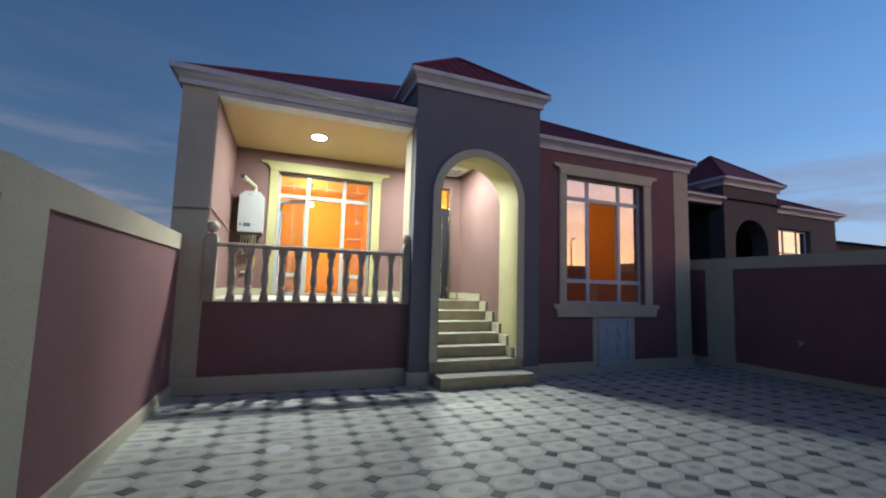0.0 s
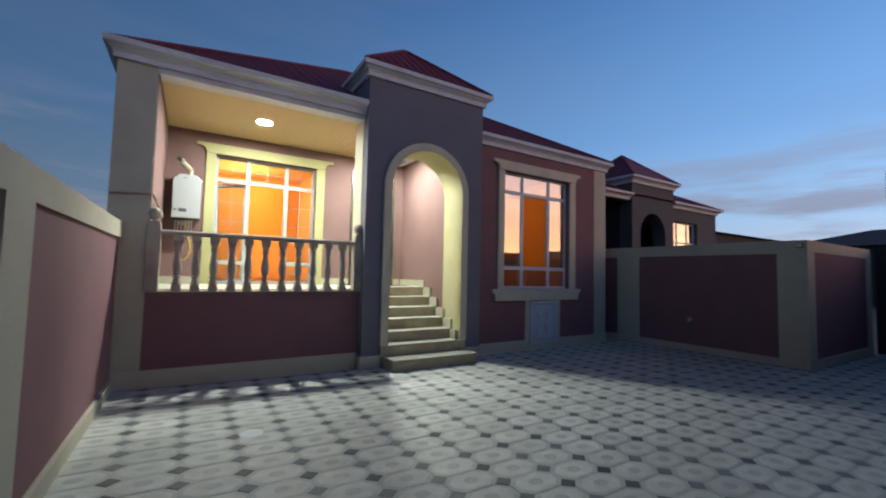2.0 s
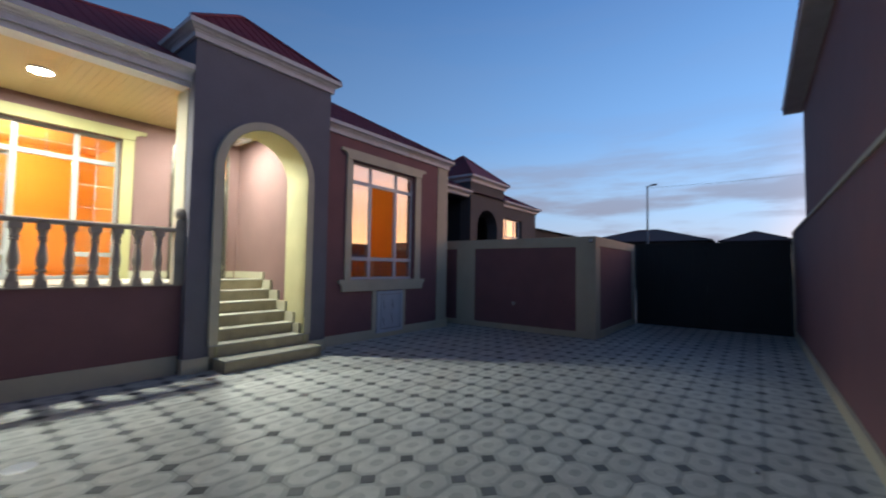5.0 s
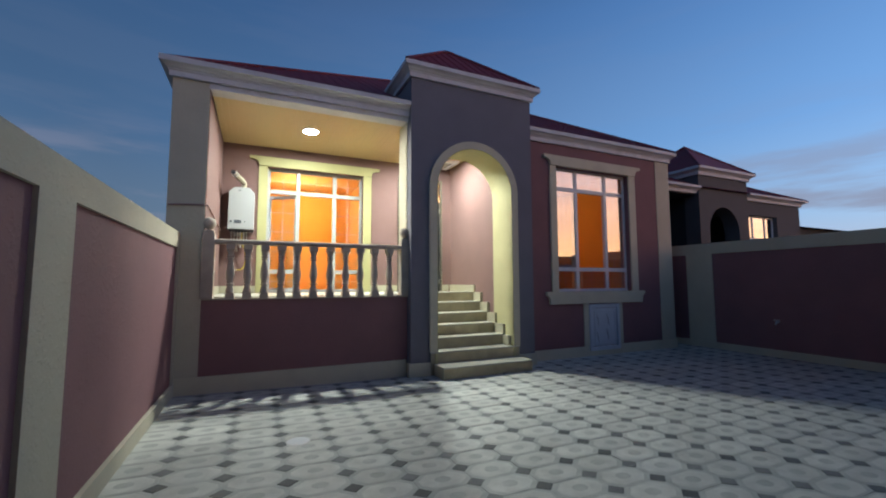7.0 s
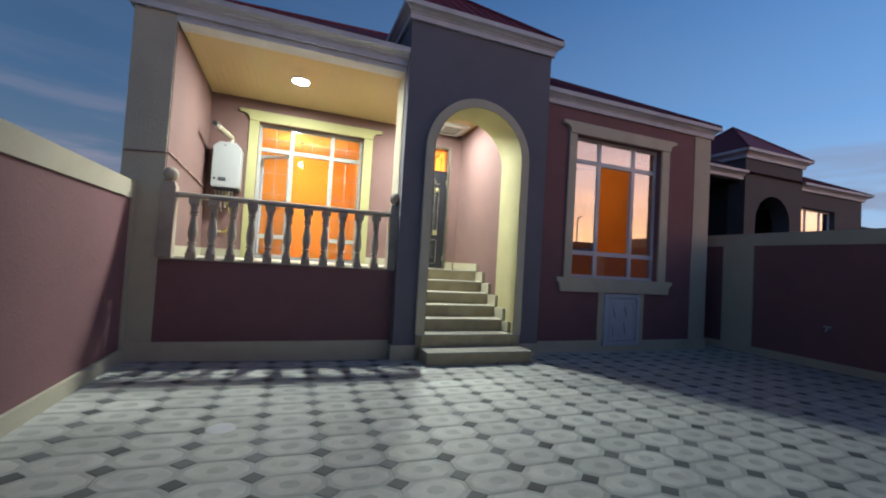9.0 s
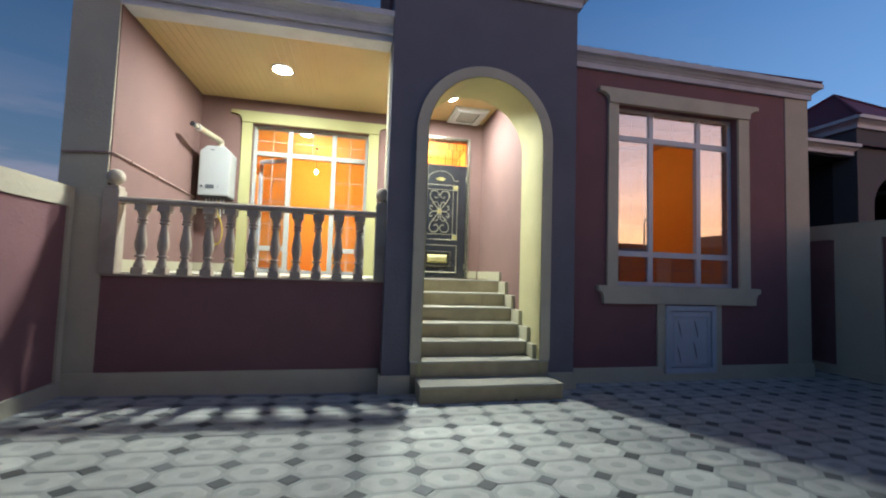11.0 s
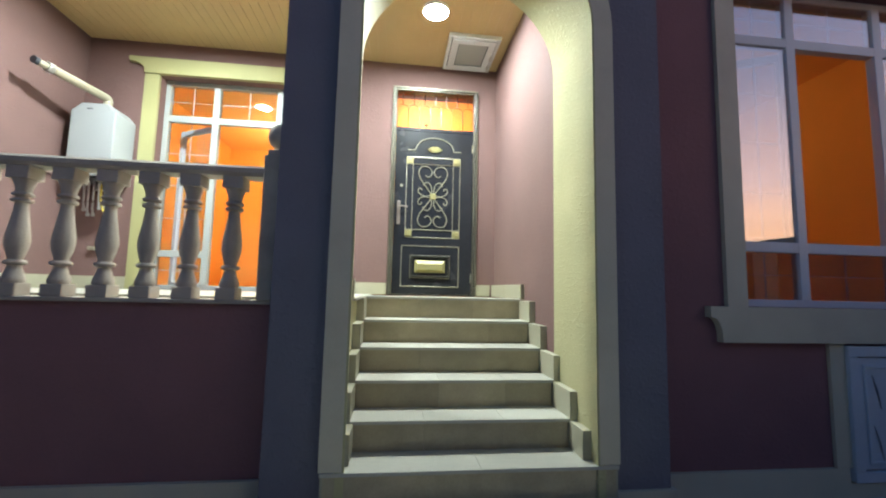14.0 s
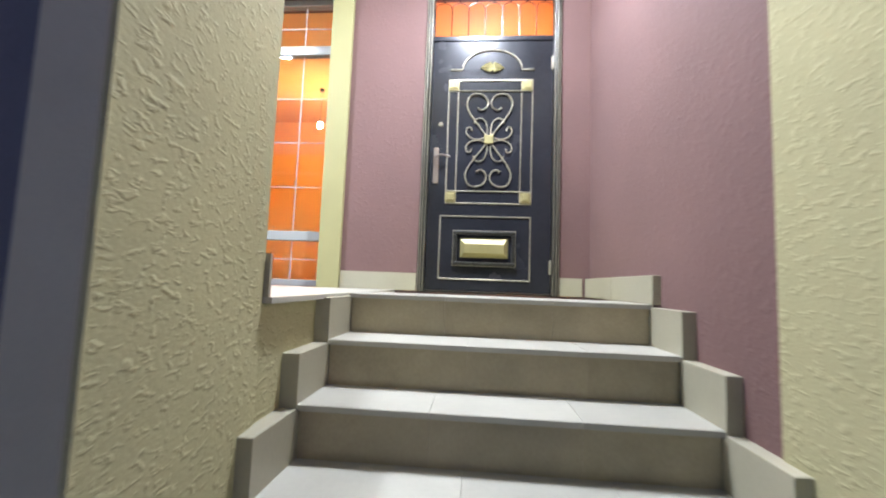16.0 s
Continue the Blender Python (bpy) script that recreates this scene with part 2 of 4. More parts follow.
FAR_WALL = mat("distant_wall", (0.055, 0.05, 0.048), 0.8, var=0.2, bump=0.1)
NB_WALL = rough_render("dark_grey_render", (0.095, 0.090, 0.092), 26)
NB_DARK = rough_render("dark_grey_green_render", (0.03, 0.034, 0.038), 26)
EARTH = mat("bare_earth", (0.16, 0.13, 0.10), 0.95, var=0.3, scale=0.4, fine=12, bump=0.4, dist=0.05)
LED = emit("led_diffuser", (0.92, 1.0, 0.95), LED_POWER)
BULB = emit("warm_bulb", (1.0, 0.68, 0.32), BULB_POWER)
BULB_WEAK = emit("weak_warm_bulb", (1.0, 0.58, 0.26), BULB_DIM)


# ---------------------------------------------------------------- mesh helpers
def box(bm, x0, x1, y0, y1, z0, z1, mi=0, bevel=0.0):
    vs = [bm.verts.new(p) for p in ((x0, y0, z0), (x1, y0, z0), (x1, y1, z0), (x0, y1, z0), (x0, y0, z1), (x1, y0, z1), (x1, y1, z1), (x0, y1, z1))]
    fs = [bm.faces.new([vs[i] for i in q]) for q in ((0, 3, 2, 1), (4, 5, 6, 7), (0, 1, 5, 4), (1, 2, 6, 5), (2, 3, 7, 6), (3, 0, 4, 7))]
    for f in fs:
        f.material_index = mi
    if bevel:
        es = list({e for f in fs for e in f.edges})
        bmesh.ops.bevel(bm, geom=es, offset=bevel, segments=2, affect="EDGES", profile=0.5)
    return vs


def boxes(*rows, bevel=0.0):
    bm = bmesh.new()
    for r in rows:
        box(bm, *r, bevel=bevel)
    return bm


def extrude_xz(bm, pts, y0, y1):
    """A plate: the outline pts in x, z, from y0 to y1."""
    a = [bm.verts.new((x, y0, z)) for x, z in pts]
    b = [bm.verts.new((x, y1, z)) for x, z in pts]
    bm.faces.new(a)
    bm.faces.new(b[::-1])
    n = len(pts)
    for i in range(n):
        j = (i + 1) % n
        bm.faces.new((a[j], a[i], b[i], b[j]))
    bmesh.ops.recalc_face_normals(bm, faces=bm.faces)


def sweep(bm, path, profile, closed_path=False):
    """Profile (out, z) carried along a plan path of (x, y) with mitred corners; out is to the right of the way."""
    n = len(path)
    rings = []
    for i in range(n):
        p = Vector(path[i])
        d0 = (p - Vector(path[i - 1])).normalized() if i > 0 or closed_path else None
        d1 = (Vector(path[(i + 1) % n]) - p).normalized() if i < n - 1 or closed_path else None
        d0, d1 = d0 or d1, d1 or d0
        n0, n1 = Vector((d0.y, -d0.x)), Vector((d1.y, -d1.x))
        m = (n0 + n1).normalized()
        m /= max(0.3, m.dot(n0))
        rings.append([bm.verts.new((p.x + m.x * o, p.y + m.y * o, z)) for o, z in profile])
    k = len(profile)
    for i in range(n if closed_path else n - 1):
        a, b = rings[i], rings[(i + 1) % n]
        for j in range(k):
            bm.faces.new((a[j], a[(j + 1) % k], b[(j + 1) % k], b[j]))
    if not closed_path:
        bm.faces.new(rings[0])
        bm.faces.new(rings[-1][::-1])
    bmesh.ops.recalc_face_normals(bm, faces=bm.faces)


def lathe(bm, prof, cx=0, cy=0, cz=0, seg=14):
    rings = []
    for r, z in prof:
        rings.append([bm.verts.new((cx + r * math.cos(2 * math.pi * i / seg), cy + r * math.sin(2 * math.pi * i / seg), cz + z)) for i in range(seg)])
    for a, b in zip(rings, rings[1:]):
        for i in range(seg):
            f = bm.faces.new((a[i], a[(i + 1) % seg], b[(i + 1) % seg], b[i]))
            f.smooth = True
    bm.faces.new(rings[0][::-1])
    bm.faces.new(rings[-1])


def tube(bm, pts, r, seg=6):
    """A round bar along a line of points."""
    pts = [Vector(p) for p in pts]
    rings = []
    for i, p in enumerate(pts):
        d = (pts[min(i + 1, len(pts) - 1)] - pts[max(i - 1, 0)]).normalized()
        u = d.cross(Vector((0.13, 0.97, 0.2))).normalized()
        v = d.cross(u)
        rr = r[i] if isinstance(r, (list, tuple)) else r
        rings.append([bm.verts.new(p + (u * math.cos(2 * math.pi * k / seg) + v * math.sin(2 * math.pi * k / seg)) * rr) for k in range(seg)])
    for a, b in zip(rings, rings[1:]):
        for k in range(seg):
            f = bm.faces.new((a[k], a[(k + 1) % seg], b[(k + 1) % seg], b[k]))
            f.smooth = True
    bm.faces.new(rings[0][::-1])
    bm.faces.new(rings[-1])
    bmesh.ops.recalc_face_normals(bm, faces=bm.faces)


def mesh_of(name, bm, *mats):
    me = bpy.data.meshes.new(name)
    bm.normal_update()
    for e in bm.edges:
        if len(e.link_faces) == 2 and e.calc_face_angle(0) > 0.7:
            e.smooth = False
    bm.to_mesh(me)
    bm.free()
    for m in mats:
        me.materials.append(m)
    return me


def part(name, bm, material, parent, label=""):
    ob = new(name, mesh_of(name, bm, *(material if isinstance(material, (list, tuple)) else (material,))))
    ob.parent = parent
    if parent is not None:
        ob.matrix_parent_inverse = Matrix.Translation(-parent.location) if parent.type == "EMPTY" and parent.parent is None else Matrix()
    return tagged(ob, label) if label else ob


def piece(name, me, parent, loc):
    ob = new(name, me)
    ob.parent = parent
    ob.location = loc
    return ob


def struct(name, bm, material, label, category):
    ob = part(name, bm, material, None)
    return tagged(ob, label, category, kind="structure")


def thing(name, label, category, at=(0, 0, 0), group="", kind=""):
    ob = new(name)
    ob.empty_display_size = 0.1
    ob.location = at
    return tagged(ob, label, category, group, kind)

# ---------------------------------------------------------------- plan
FRONT = 6.56          # front of the terrace and its pier
WING = 6.645          # front wall of the right wing, a little further back
TOWER = 6.40          # entrance tower front
BACK = 8.98           # wall behind the terrace
FLOOR = 1.33          # terrace floor
CEIL = 4.30           # terrace ceiling
HX0, HX1 = -1.36, 8.74  # house, left and right end
TX0, TX1 = 2.08, 4.53   # tower
AX, AR, AZ = 3.2875, 0.7425, 3.157   # arch: middle, inner radius, springing


def slope(x):
    return max(0.0, 0.02 * (1.3 - x))


# ground far around, one sheet
bm = bmesh.new()
ring = [bm.verts.new((x, y, -0.12)) for x, y in ((-900, -900), (900, -900), (900, 900), (-900, 900))]
bm.faces.new(ring)
struct("ground", bm, EARTH, "bare brown earth reaching to the horizon", "ground")

# yard bed under the tiles
bm = bmesh.new()
for xa, xb, ya, yb in ((-1.3, 1.3, -1.2, 6.8), (1.3, 9.5, -1.2, 6.8), (9.5, 13.5, -1.2, 2.9)):
    v = [bm.verts.new(p) for p in ((xa, ya, slope(xa) - 0.006), (xb, ya, slope(xb) - 0.006), (xb, yb, slope(xb) - 0.006), (xa, yb, slope(xa) - 0.006))]
    lo = [bm.verts.new((p.co.x, p.co.y, -0.1)) for p in v]
    bm.faces.new(v)
    for i in range(4):
        bm.faces.new((v[i], lo[i], lo[(i + 1) % 4], v[(i + 1) % 4]))
box(bm, 8.76, 9.38, 6.82, 13, -0.1, -0.004)
yard = struct("floor", bm, JOINT, "yard paved with octagonal grey cement tiles", "paving")

# ---- house walls
struct("wall_west", boxes((HX0, -0.91, FRONT, BACK + 0.3, 0.2, 4.42)), CREAM, "cream rendered pier of the terrace", "wall")
struct("wall_west_inner", boxes((-0.912, -0.90, FRONT + 0.02, BACK, FLOOR, CEIL)), PINK, "pink rendered side wall of the terrace", "wall")
struct("wall_parapet", boxes((-0.91, TX0, FRONT + 0.012, FRONT + 0.2, 0.255, 1.29)), MAUVE, "mauve rendered parapet under the balustrade", "wall")
struct("baseboard", boxes((HX0 - 0.01, TX0 - 0.03, FRONT - 0.02, FRONT + 0.2, -0.1, 0.265)), TRIM, "cream painted plinth of the terrace wall", "plinth")
struct("ledge", boxes((-0.91, TX0, FRONT - 0.025, FRONT + 0.24, 1.29, 1.315), bevel=0.006), CAST, "grey concrete coping on the parapet", "coping")

# terrace floor
struct("wall_terrace_base", boxes((-0.9, 2.476, FRONT + 0.2, BACK, 0.0, FLOOR - 0.02), (2.476, 4.03, 7.79, BACK, 0.0, FLOOR - 0.024)), CREAM_ROUGH, "cream rendered base of the terrace beside the stairs", "wall")
struct("floor_terrace", boxes((-0.9, TX0, FRONT + 0.2, BACK, FLOOR - 0.02, FLOOR), (TX0, 2.51, 7.006, BACK, FLOOR - 0.02, FLOOR)), STEP_TOP, "beige tiled terrace floor", "floor")

# back wall of the terrace with window and door openings
bm = boxes((-0.9, -0.085, BACK, BACK + 0.3, FLOOR, CEIL + 0.1), (-0.085, 1.875, BACK, BACK + 0.3, 3.895, CEIL + 0.1), (1.875, 2.70, BACK, BACK + 0.3, FLOOR, CEIL + 0.1),
           (2.70, 3.78, BACK, BACK + 0.3, 3.975, CEIL + 0.1), (3.78, 4.1, BACK, BACK + 0.3, FLOOR, CEIL + 0.1), (-0.9, 4.1, BACK, BACK + 0.3, 0, FLOOR - 0.01))
struct("wall_north", bm, PINK, "pink rendered wall behind the terrace", "wall")
struct("wall_stair", boxes((4.03, 4.14, 7.005, BACK, 0.0, CEIL + 0.1)), PINK, "pink rendered wall beside the stairs", "wall")

# right wing
WX0, WX1, WZ0, WZ1 = 5.32, 7.38, 1.33, 3.92
bm = boxes((TX1, WX0, WING, WING + 0.28, 0.19, 4.45), (WX1, 8.29, WING, WING + 0.28, 0.19, 4.45), (WX0, WX1, WING, WING + 0.28, WZ1, 4.45),
           (WX0, WX1, WING, WING + 0.28, 0.19, WZ0), (8.44, 8.72, WING + 0.28, 13.0, 0.19, 4.45), (TX1 - 0.4, 8.72, 13.0, 13.2, 0, 4.45))
struct("wall_south", bm, MAUVE, "mauve rendered front wall of the house", "wall")
struct("pilaster", boxes((8.29, HX1, WING - 0.012, WING + 0.3, 0.19, 4.45)), CREAM, "cream corner pilaster of the house", "pilaster")
struct("baseboard_wing", boxes((TX1 + 0.02, 6.06, WING - 0.03, WING + 0.1, -0.1, 0.20), (6.96, HX1 + 0.03, WING - 0.03, WING + 0.1, -0.1, 0.20), (6.06, 6.96, WING - 0.03, WING + 0.1, -0.1, 0.10)), TRIM, "cream painted plinth of the front wall", "plinth")

# tower with its arch
bm = bmesh.new()
big_arch = [(AX - 0.84 * math.cos(math.pi * i / 28), AZ + 0.84 * math.sin(math.pi * i / 28)) for i in range(29)]
extrude_xz(bm, [(TX0, 0.2), (TX0, 5.1), (TX1, 5.1), (TX1, 0.2)] + [(big_arch[-1][0], 0.2)] + big_arch[::-1] + [(big_arch[0][0], 0.2)], TOWER, 6.99)
box(bm, TX0, TX1, 6.99, 8.4, 4.5, 5.1)
struct("wall_tower", bm, SLATE, "slate grey rendered entrance tower with an arch", "tower")
struct("wall_tower_side", boxes((TX0 - 0.012, TX0, 6.60, 6.99, FLOOR, CEIL)), CREAM, "cream rendered cheek of the tower towards the terrace", "wall")
# lining of the arch, a little wider at the back
bm = bmesh.new()
rows = []
for y, xl, xr, zt in ((TOWER - 0.053, AX - AR, AX + AR, AZ + AR), (7.0, 2.482, 4.022, AZ + AR)):
    c, r = (xl + xr) / 2, (xr - xl) / 2
    for grow in (0.0, 0.05):
        rows.append([bm.verts.new(p) for p in [(xl - grow, y, 0.0)] + [(c - (r + grow) * math.cos(math.pi * i / 28), y, AZ + (zt - AZ + grow) * math.sin(math.pi * i / 28)) for i in range(29)] + [(xr + grow, y, 0.0)]])
for a, b in ((0, 2), (2, 3), (3, 1), (1, 0)):
    for i in range(30):
        f = bm.faces.new((rows[a][i], rows[a][i + 1], rows[b][i + 1], rows[b][i]))
        f.smooth = (a, b) == (0, 2)
bmesh.ops.recalc_face_normals(bm, faces=bm.faces)
struct("arch_lining", bm, CREAM_ROUGH, "trowelled cream render inside the arch", "wall")
bm = bmesh.new()
back_arch = [(3.2625 - 0.7975 * math.cos(math.pi * i / 28), AZ + 0.79 * math.sin(math.pi * i / 28)) for i in range(29)]
extrude_xz(bm, [(TX0 - 0.01, 1.2), (TX0 - 0.01, CEIL), (4.13, CEIL), (4.13, 1.2)] + [(back_arch[-1][0], 1.2)] + back_arch[::-1] + [(back_arch[0][0], 1.2)], 6.992, 7.004)
struct("arch_back", bm, CREAM_ROUGH, "cream render on the back of the arch", "wall")
# flat surround of the arch
bm = bmesh.new()
ro, ri = 0.884, AR + 0.013
outer = [(AX - ro, 0.385)] + [(AX - ro * math.cos(math.pi * i / 28), AZ + ro * math.sin(math.pi * i / 28)) for i in range(29)] + [(AX + ro, 0.385)]
inner = [(AX - ri, 0.385)] + [(AX - ri * math.cos(math.pi * i / 28), AZ + ri * math.sin(math.pi * i / 28)) for i in range(29)] + [(AX + ri, 0.385)]
extrude_xz(bm, outer + inner[::-1], TOWER - 0.055, TOWER + 0.022)
struct("arch_trim", bm, TRIM, "cream moulded surround of the entrance arch", "trim")
struct("baseboard_tower", boxes((TX0 - 0.03, AX - 0.86, TOWER - 0.025, TOWER + 0.1, -0.1, 0.215), (AX + 0.86, TX1 + 0.03, TOWER - 0.025, TOWER + 0.1, -0.1, 0.215)), TRIM, "cream painted plinth of the tower", "plinth")

# lintel over the terrace
struct("lintel", boxes((-0.92, TX0, FRONT, FRONT + 0.25, 4.296, 4.39)), WHITE_CORNICE, "grey-white beam over the terrace opening", "beam")

# cornices
PROF = [(0, 0), (0.045, 0), (0.045, 0.078), (0.058, 0.084), (0.058, 0.102), (0.082, 0.112), (0.098, 0.135), (0.128, 0.152), (0.150, 0.158), (0.150, 0.232), (0, 0.232)]


def cornice(name, path, z, label, h=1.0):
    bm = bmesh.new()
    sweep(bm, path, [(o, z + q * h) for o, q in PROF])
    return struct(name, bm, WHITE_CORNICE, label, "cornice")


cornice("cornice_west", [(HX0, 10.5), (HX0, FRONT), (TX0, FRONT)], 4.38, "grey-white moulded cornice over the terrace", 1.0)
cornice("cornice_east", [(TX1, WING), (HX1, WING), (HX1, 13)], 4.375, "grey-white moulded cornice of the right wing", 1.0)
cornice("cornice_tower", [(TX0, 8.4), (TX0, TOWER), (TX1, TOWER), (TX1, 8.4)], 5.03, "grey-white moulded cornice round the tower", 1.0)


# roofs of ribbed metal sheet
def slope_sheet(bm, pts, up, ribs=0.22):
    """One roof slope: outline in 3D, with ribs that run along up."""
    v = [bm.verts.new(p) for p in pts]
    f = bm.faces.new(v)
    f.normal_update()
    n = f.normal.copy()
    if n.z < 0:
        bmesh.ops.reverse_faces(bm, faces=[f])
        n = -n
    up = Vector(up).normalized()
    side = up.cross(n).normalized()
    P = [Vector(p) for p in pts]
    s0, s1 = min(p.dot(side) for p in P), max(p.dot(side) for p in P)
    s = s0 + ribs / 2
    while s < s1:
        hits = []
        for a, b in zip(P, P[1:] + P[:1]):
            da, db = a.dot(side) - s, b.dot(side) - s
            if da * db < 0:
                hits.append(a + (b - a) * (da / (da - db)))
        if len(hits) == 2:
            a, b = hits
            w, hgt = side * 0.018, n * 0.012
            q = [bm.verts.new(c) for c in (a - w * 1.6, a - w + hgt, a + w + hgt, a + w * 1.6, b - w * 1.6, b - w + hgt, b + w + hgt, b + w * 1.6)]
            for i, j, k, l in ((0, 1, 5, 4), (1, 2, 6, 5), (2, 3, 7, 6)):
                bm.faces.new((q[i], q[j], q[k], q[l]))
        s += ribs


def hip_roof(x0, x1, y0, y1, z, s, ribs=0.22):
    bm = bmesh.new()
    k = min(x1 - x0, y1 - y0) / 2
    zt = z + s * k
    if x1 - x0 > y1 - y0:
        a, b = (x0 + k, (y0 + y1) / 2, zt), (x1 - k, (y0 + y1) / 2, zt)
        slope_sheet(bm, [(x0, y0, z), (x1, y0, z), b, a], (0, 1, s), ribs)
        slope_sheet(bm, [(x1, y1, z), (x0, y1, z), a, b], (0, -1, s), ribs)
        slope_sheet(bm, [(x0, y1, z), (x0, y0, z), a], (1, 0, s), ribs)
        slope_sheet(bm, [(x1, y0, z), (x1, y1, z), b], (-1, 0, s), ribs)
        ends = ((a, (x0, y0, z)), (a, (x0, y1, z)), (b, (x1, y0, z)), (b, (x1, y1, z)), (a, b))
    else:
        a, b = ((x0 + x1) / 2, y0 + k, zt), ((x0 + x1) / 2, y1 - k, zt)
        slope_sheet(bm, [(x0, y0, z), (x1, y0, z), a], (0, 1, s), ribs)
        slope_sheet(bm, [(x1, y1, z), (x0, y1, z), b], (0, -1, s), ribs)
        slope_sheet(bm, [(x0, y1, z), (x0, y0, z), a, b], (1, 0, s), ribs)
        slope_sheet(bm, [(x1, y0, z), (x1, y1, z), b, a], (-1, 0, s), ribs)
        ends = ((a, (x0, y0, z)), (a, (x1, y0, z)), (b, (x0, y1, z)), (b, (x1, y1, z)), (a, b))
    for p, q in ends:
        if (Vector(p) - Vector(q)).length > 0.05:
            tube(bm, [Vector(p) + Vector((0, 0, 0.015)), Vector(q) + Vector((0, 0, 0.015))], 0.035)
    return bm


struct("roof", hip_roof(HX0 - 0.13, HX1 + 0.13, WING - 0.14, 15.5, 4.605, 0.60), ROOF, "dark red ribbed metal hip roof", "roof")
struct("roof_tower", hip_roof(TX0 - 0.13, TX1 + 0.13, TOWER - 0.13, TOWER - 0.13 + 2.6, 5.255, 0.86, 0.2), ROOF, "dark red ribbed metal pyramid roof of the tower", "roof")

# terrace ceiling of narrow planks
bm = bmesh.new()
x = -0.9
while x < 4.03:
    w = min(0.098, 4.03 - x)
    y0 = FRONT + 0.25 if x < TX0 - 0.06 else 7.006
    box(bm, x + 0.004, x + w - 0.004, y0, BACK, CEIL, CEIL + 0.02)
    box(bm, x + w - 0.006, x + w + 0.006, y0, BACK, CEIL + 0.006, CEIL + 0.016)
    x += 0.1
box(bm, -0.9, 4.03, FRONT + 0.25, BACK, CEIL + 0.021, CEIL + 0.06)
struct("ceiling", bm, PVC, "cream plastic plank ceiling of the terrace", "ceiling")

# rooms behind
bm = boxes((-0.9, -0.8, 9.28, 13.0, FLOOR, 4.3), (-0.8, 2.35, 12.9, 13.0, FLOOR, 4.3), (2.35, 2.45, 9.28, 13.0, FLOOR, 4.3), (2.45, 4.15, 11.5, 11.6, FLOOR, 4.3),
           (4.15, 4.25, 7.01, 13.0, FLOOR, 4.3), (4.25, 8.2, 10.6, 10.7, FLOOR, 4.3), (8.2, 8.32, 6.94, 10.7, FLOOR, 4.3),
           (4.25, 5.25, 6.94, 6.98, FLOOR, 4.3), (7.45, 8.2, 6.94, 6.98, FLOOR, 4.3))
struct("wall_rooms", bm, ORANGE, "apricot painted walls of the lit rooms", "wall")
struct("ceiling_rooms", boxes((-0.9, 8.32, 9.29, 13.0, 4.3, 4.35), (4.11, 8.32, 6.94, 9.29, 4.3, 4.35)), ROOM_CEIL, "warm painted ceiling of the rooms", "ceiling")
struct("floor_rooms", boxes((-0.9, 8.32, 9.29, 13.0, FLOOR - 0.06, FLOOR - 0.005), (4.26, 8.2, 6.94, 9.29, FLOOR - 0.06, FLOOR - 0.005)), WOOD_FLOOR, "brown laminate floor of the rooms", "floor")

# ---- fences
def fence_run(name, axis, c, out, a, b, z1, spans, label, top=0.21, base=0.2):
    """A rendered fence wall: recessed panels between pilasters, top band and base band. out: the way the face looks."""
    bm = bmesh.new()
    panels, posts = [], []
    def put(m, u0, u1, d0, d1, za, zb):
        lo, hi = sorted((c + out * d0, c + out * d1))
        if axis == "x":
            box(m, lo, hi, u0, u1, za, zb)
        else:
            box(m, u0, u1, lo, hi, za, zb)
    put(bm, a, b, -0.2, 0, z1 - top, z1)
    put(bm, a, b, -0.2, 0.012, -0.1, base)
    u = a
    for s0, s1 in spans:
        if s0 > u:
            bp = bmesh.new()
            put(bp, u, s0, -0.2, 0, base, z1 - top)
            posts.append(bp)
        bp = bmesh.new()
        put(bp, s0, s1, -0.2, -0.025, base, z1 - top)
        panels.append(bp)
        u = s1
    if u < b:
        bp = bmesh.new()
        put(bp, u, b, -0.2, 0, base, z1 - top)
        posts.append(bp)
    w = struct(name, bm, CREAM, label, "fence wall")
    for bp in posts:
        part("pilaster", bp, CREAM, w)
    for bp in panels:
        part("panel", bp, MAUVE, w, "recessed mauve rendered panel")
    return w


fence_run("wall_fence_west", "x", -1.185, 1, -1.4, FRONT - 0.02, 2.21, [(-1.2, 0.55), (0.95, 2.66), (3.11, 6.47)], "cream and mauve rendered fence wall")
fence_run("wall_fence_east", "x", 9.40, -1, 2.75, 14.0, 2.42, [(3.22, 6.13), (6.75, 9.6), (10.0, 13.0)], "cream and mauve rendered fence wall by the side passage", top=0.25, base=0.14)
fence_run("wall_fence_return", "y", 2.75, -1, 9.601, 13.3, 2.42, [(9.75, 13.0)], "cream and mauve rendered return of the fence", top=0.22, base=0.16)
fence_run("wall_fence_south", "y", -1.0, 1, -1.2, 13.5, 2.68, [(-1.0, 13.2)], "mauve rendered boundary wall", top=0.05, base=0.17)

# right-hand neighbour's wall over the boundary wall, with its eaves
nb = thing("neighbour_gable", "tall mauve rendered neighbouring house wall with eaves", "house", (4, -1.2, 0))
part("wall", boxes((-6, 10.35, -1.5, -1.04, 2.70, 4.95)), MAUVE, nb)
part("eave_board", boxes((-6, 10.65, -1.5, -0.74, 4.93, 5.02), bevel=0.01), WHITE_CORNICE, nb, "grey boarded eaves")
bm = bmesh.new()
slope_sheet(bm, [(-6, -0.72, 5.03), (10.68, -0.72, 5.03), (10.68, -5, 7.0), (-6, -5, 7.0)], (0, -1, 0.46), 0.25)
part("roof", bm, ROOF, nb)
part("end_wall", boxes((10.2, 10.34, -6, -1.5, -0.1, 4.93)), MAUVE, nb)

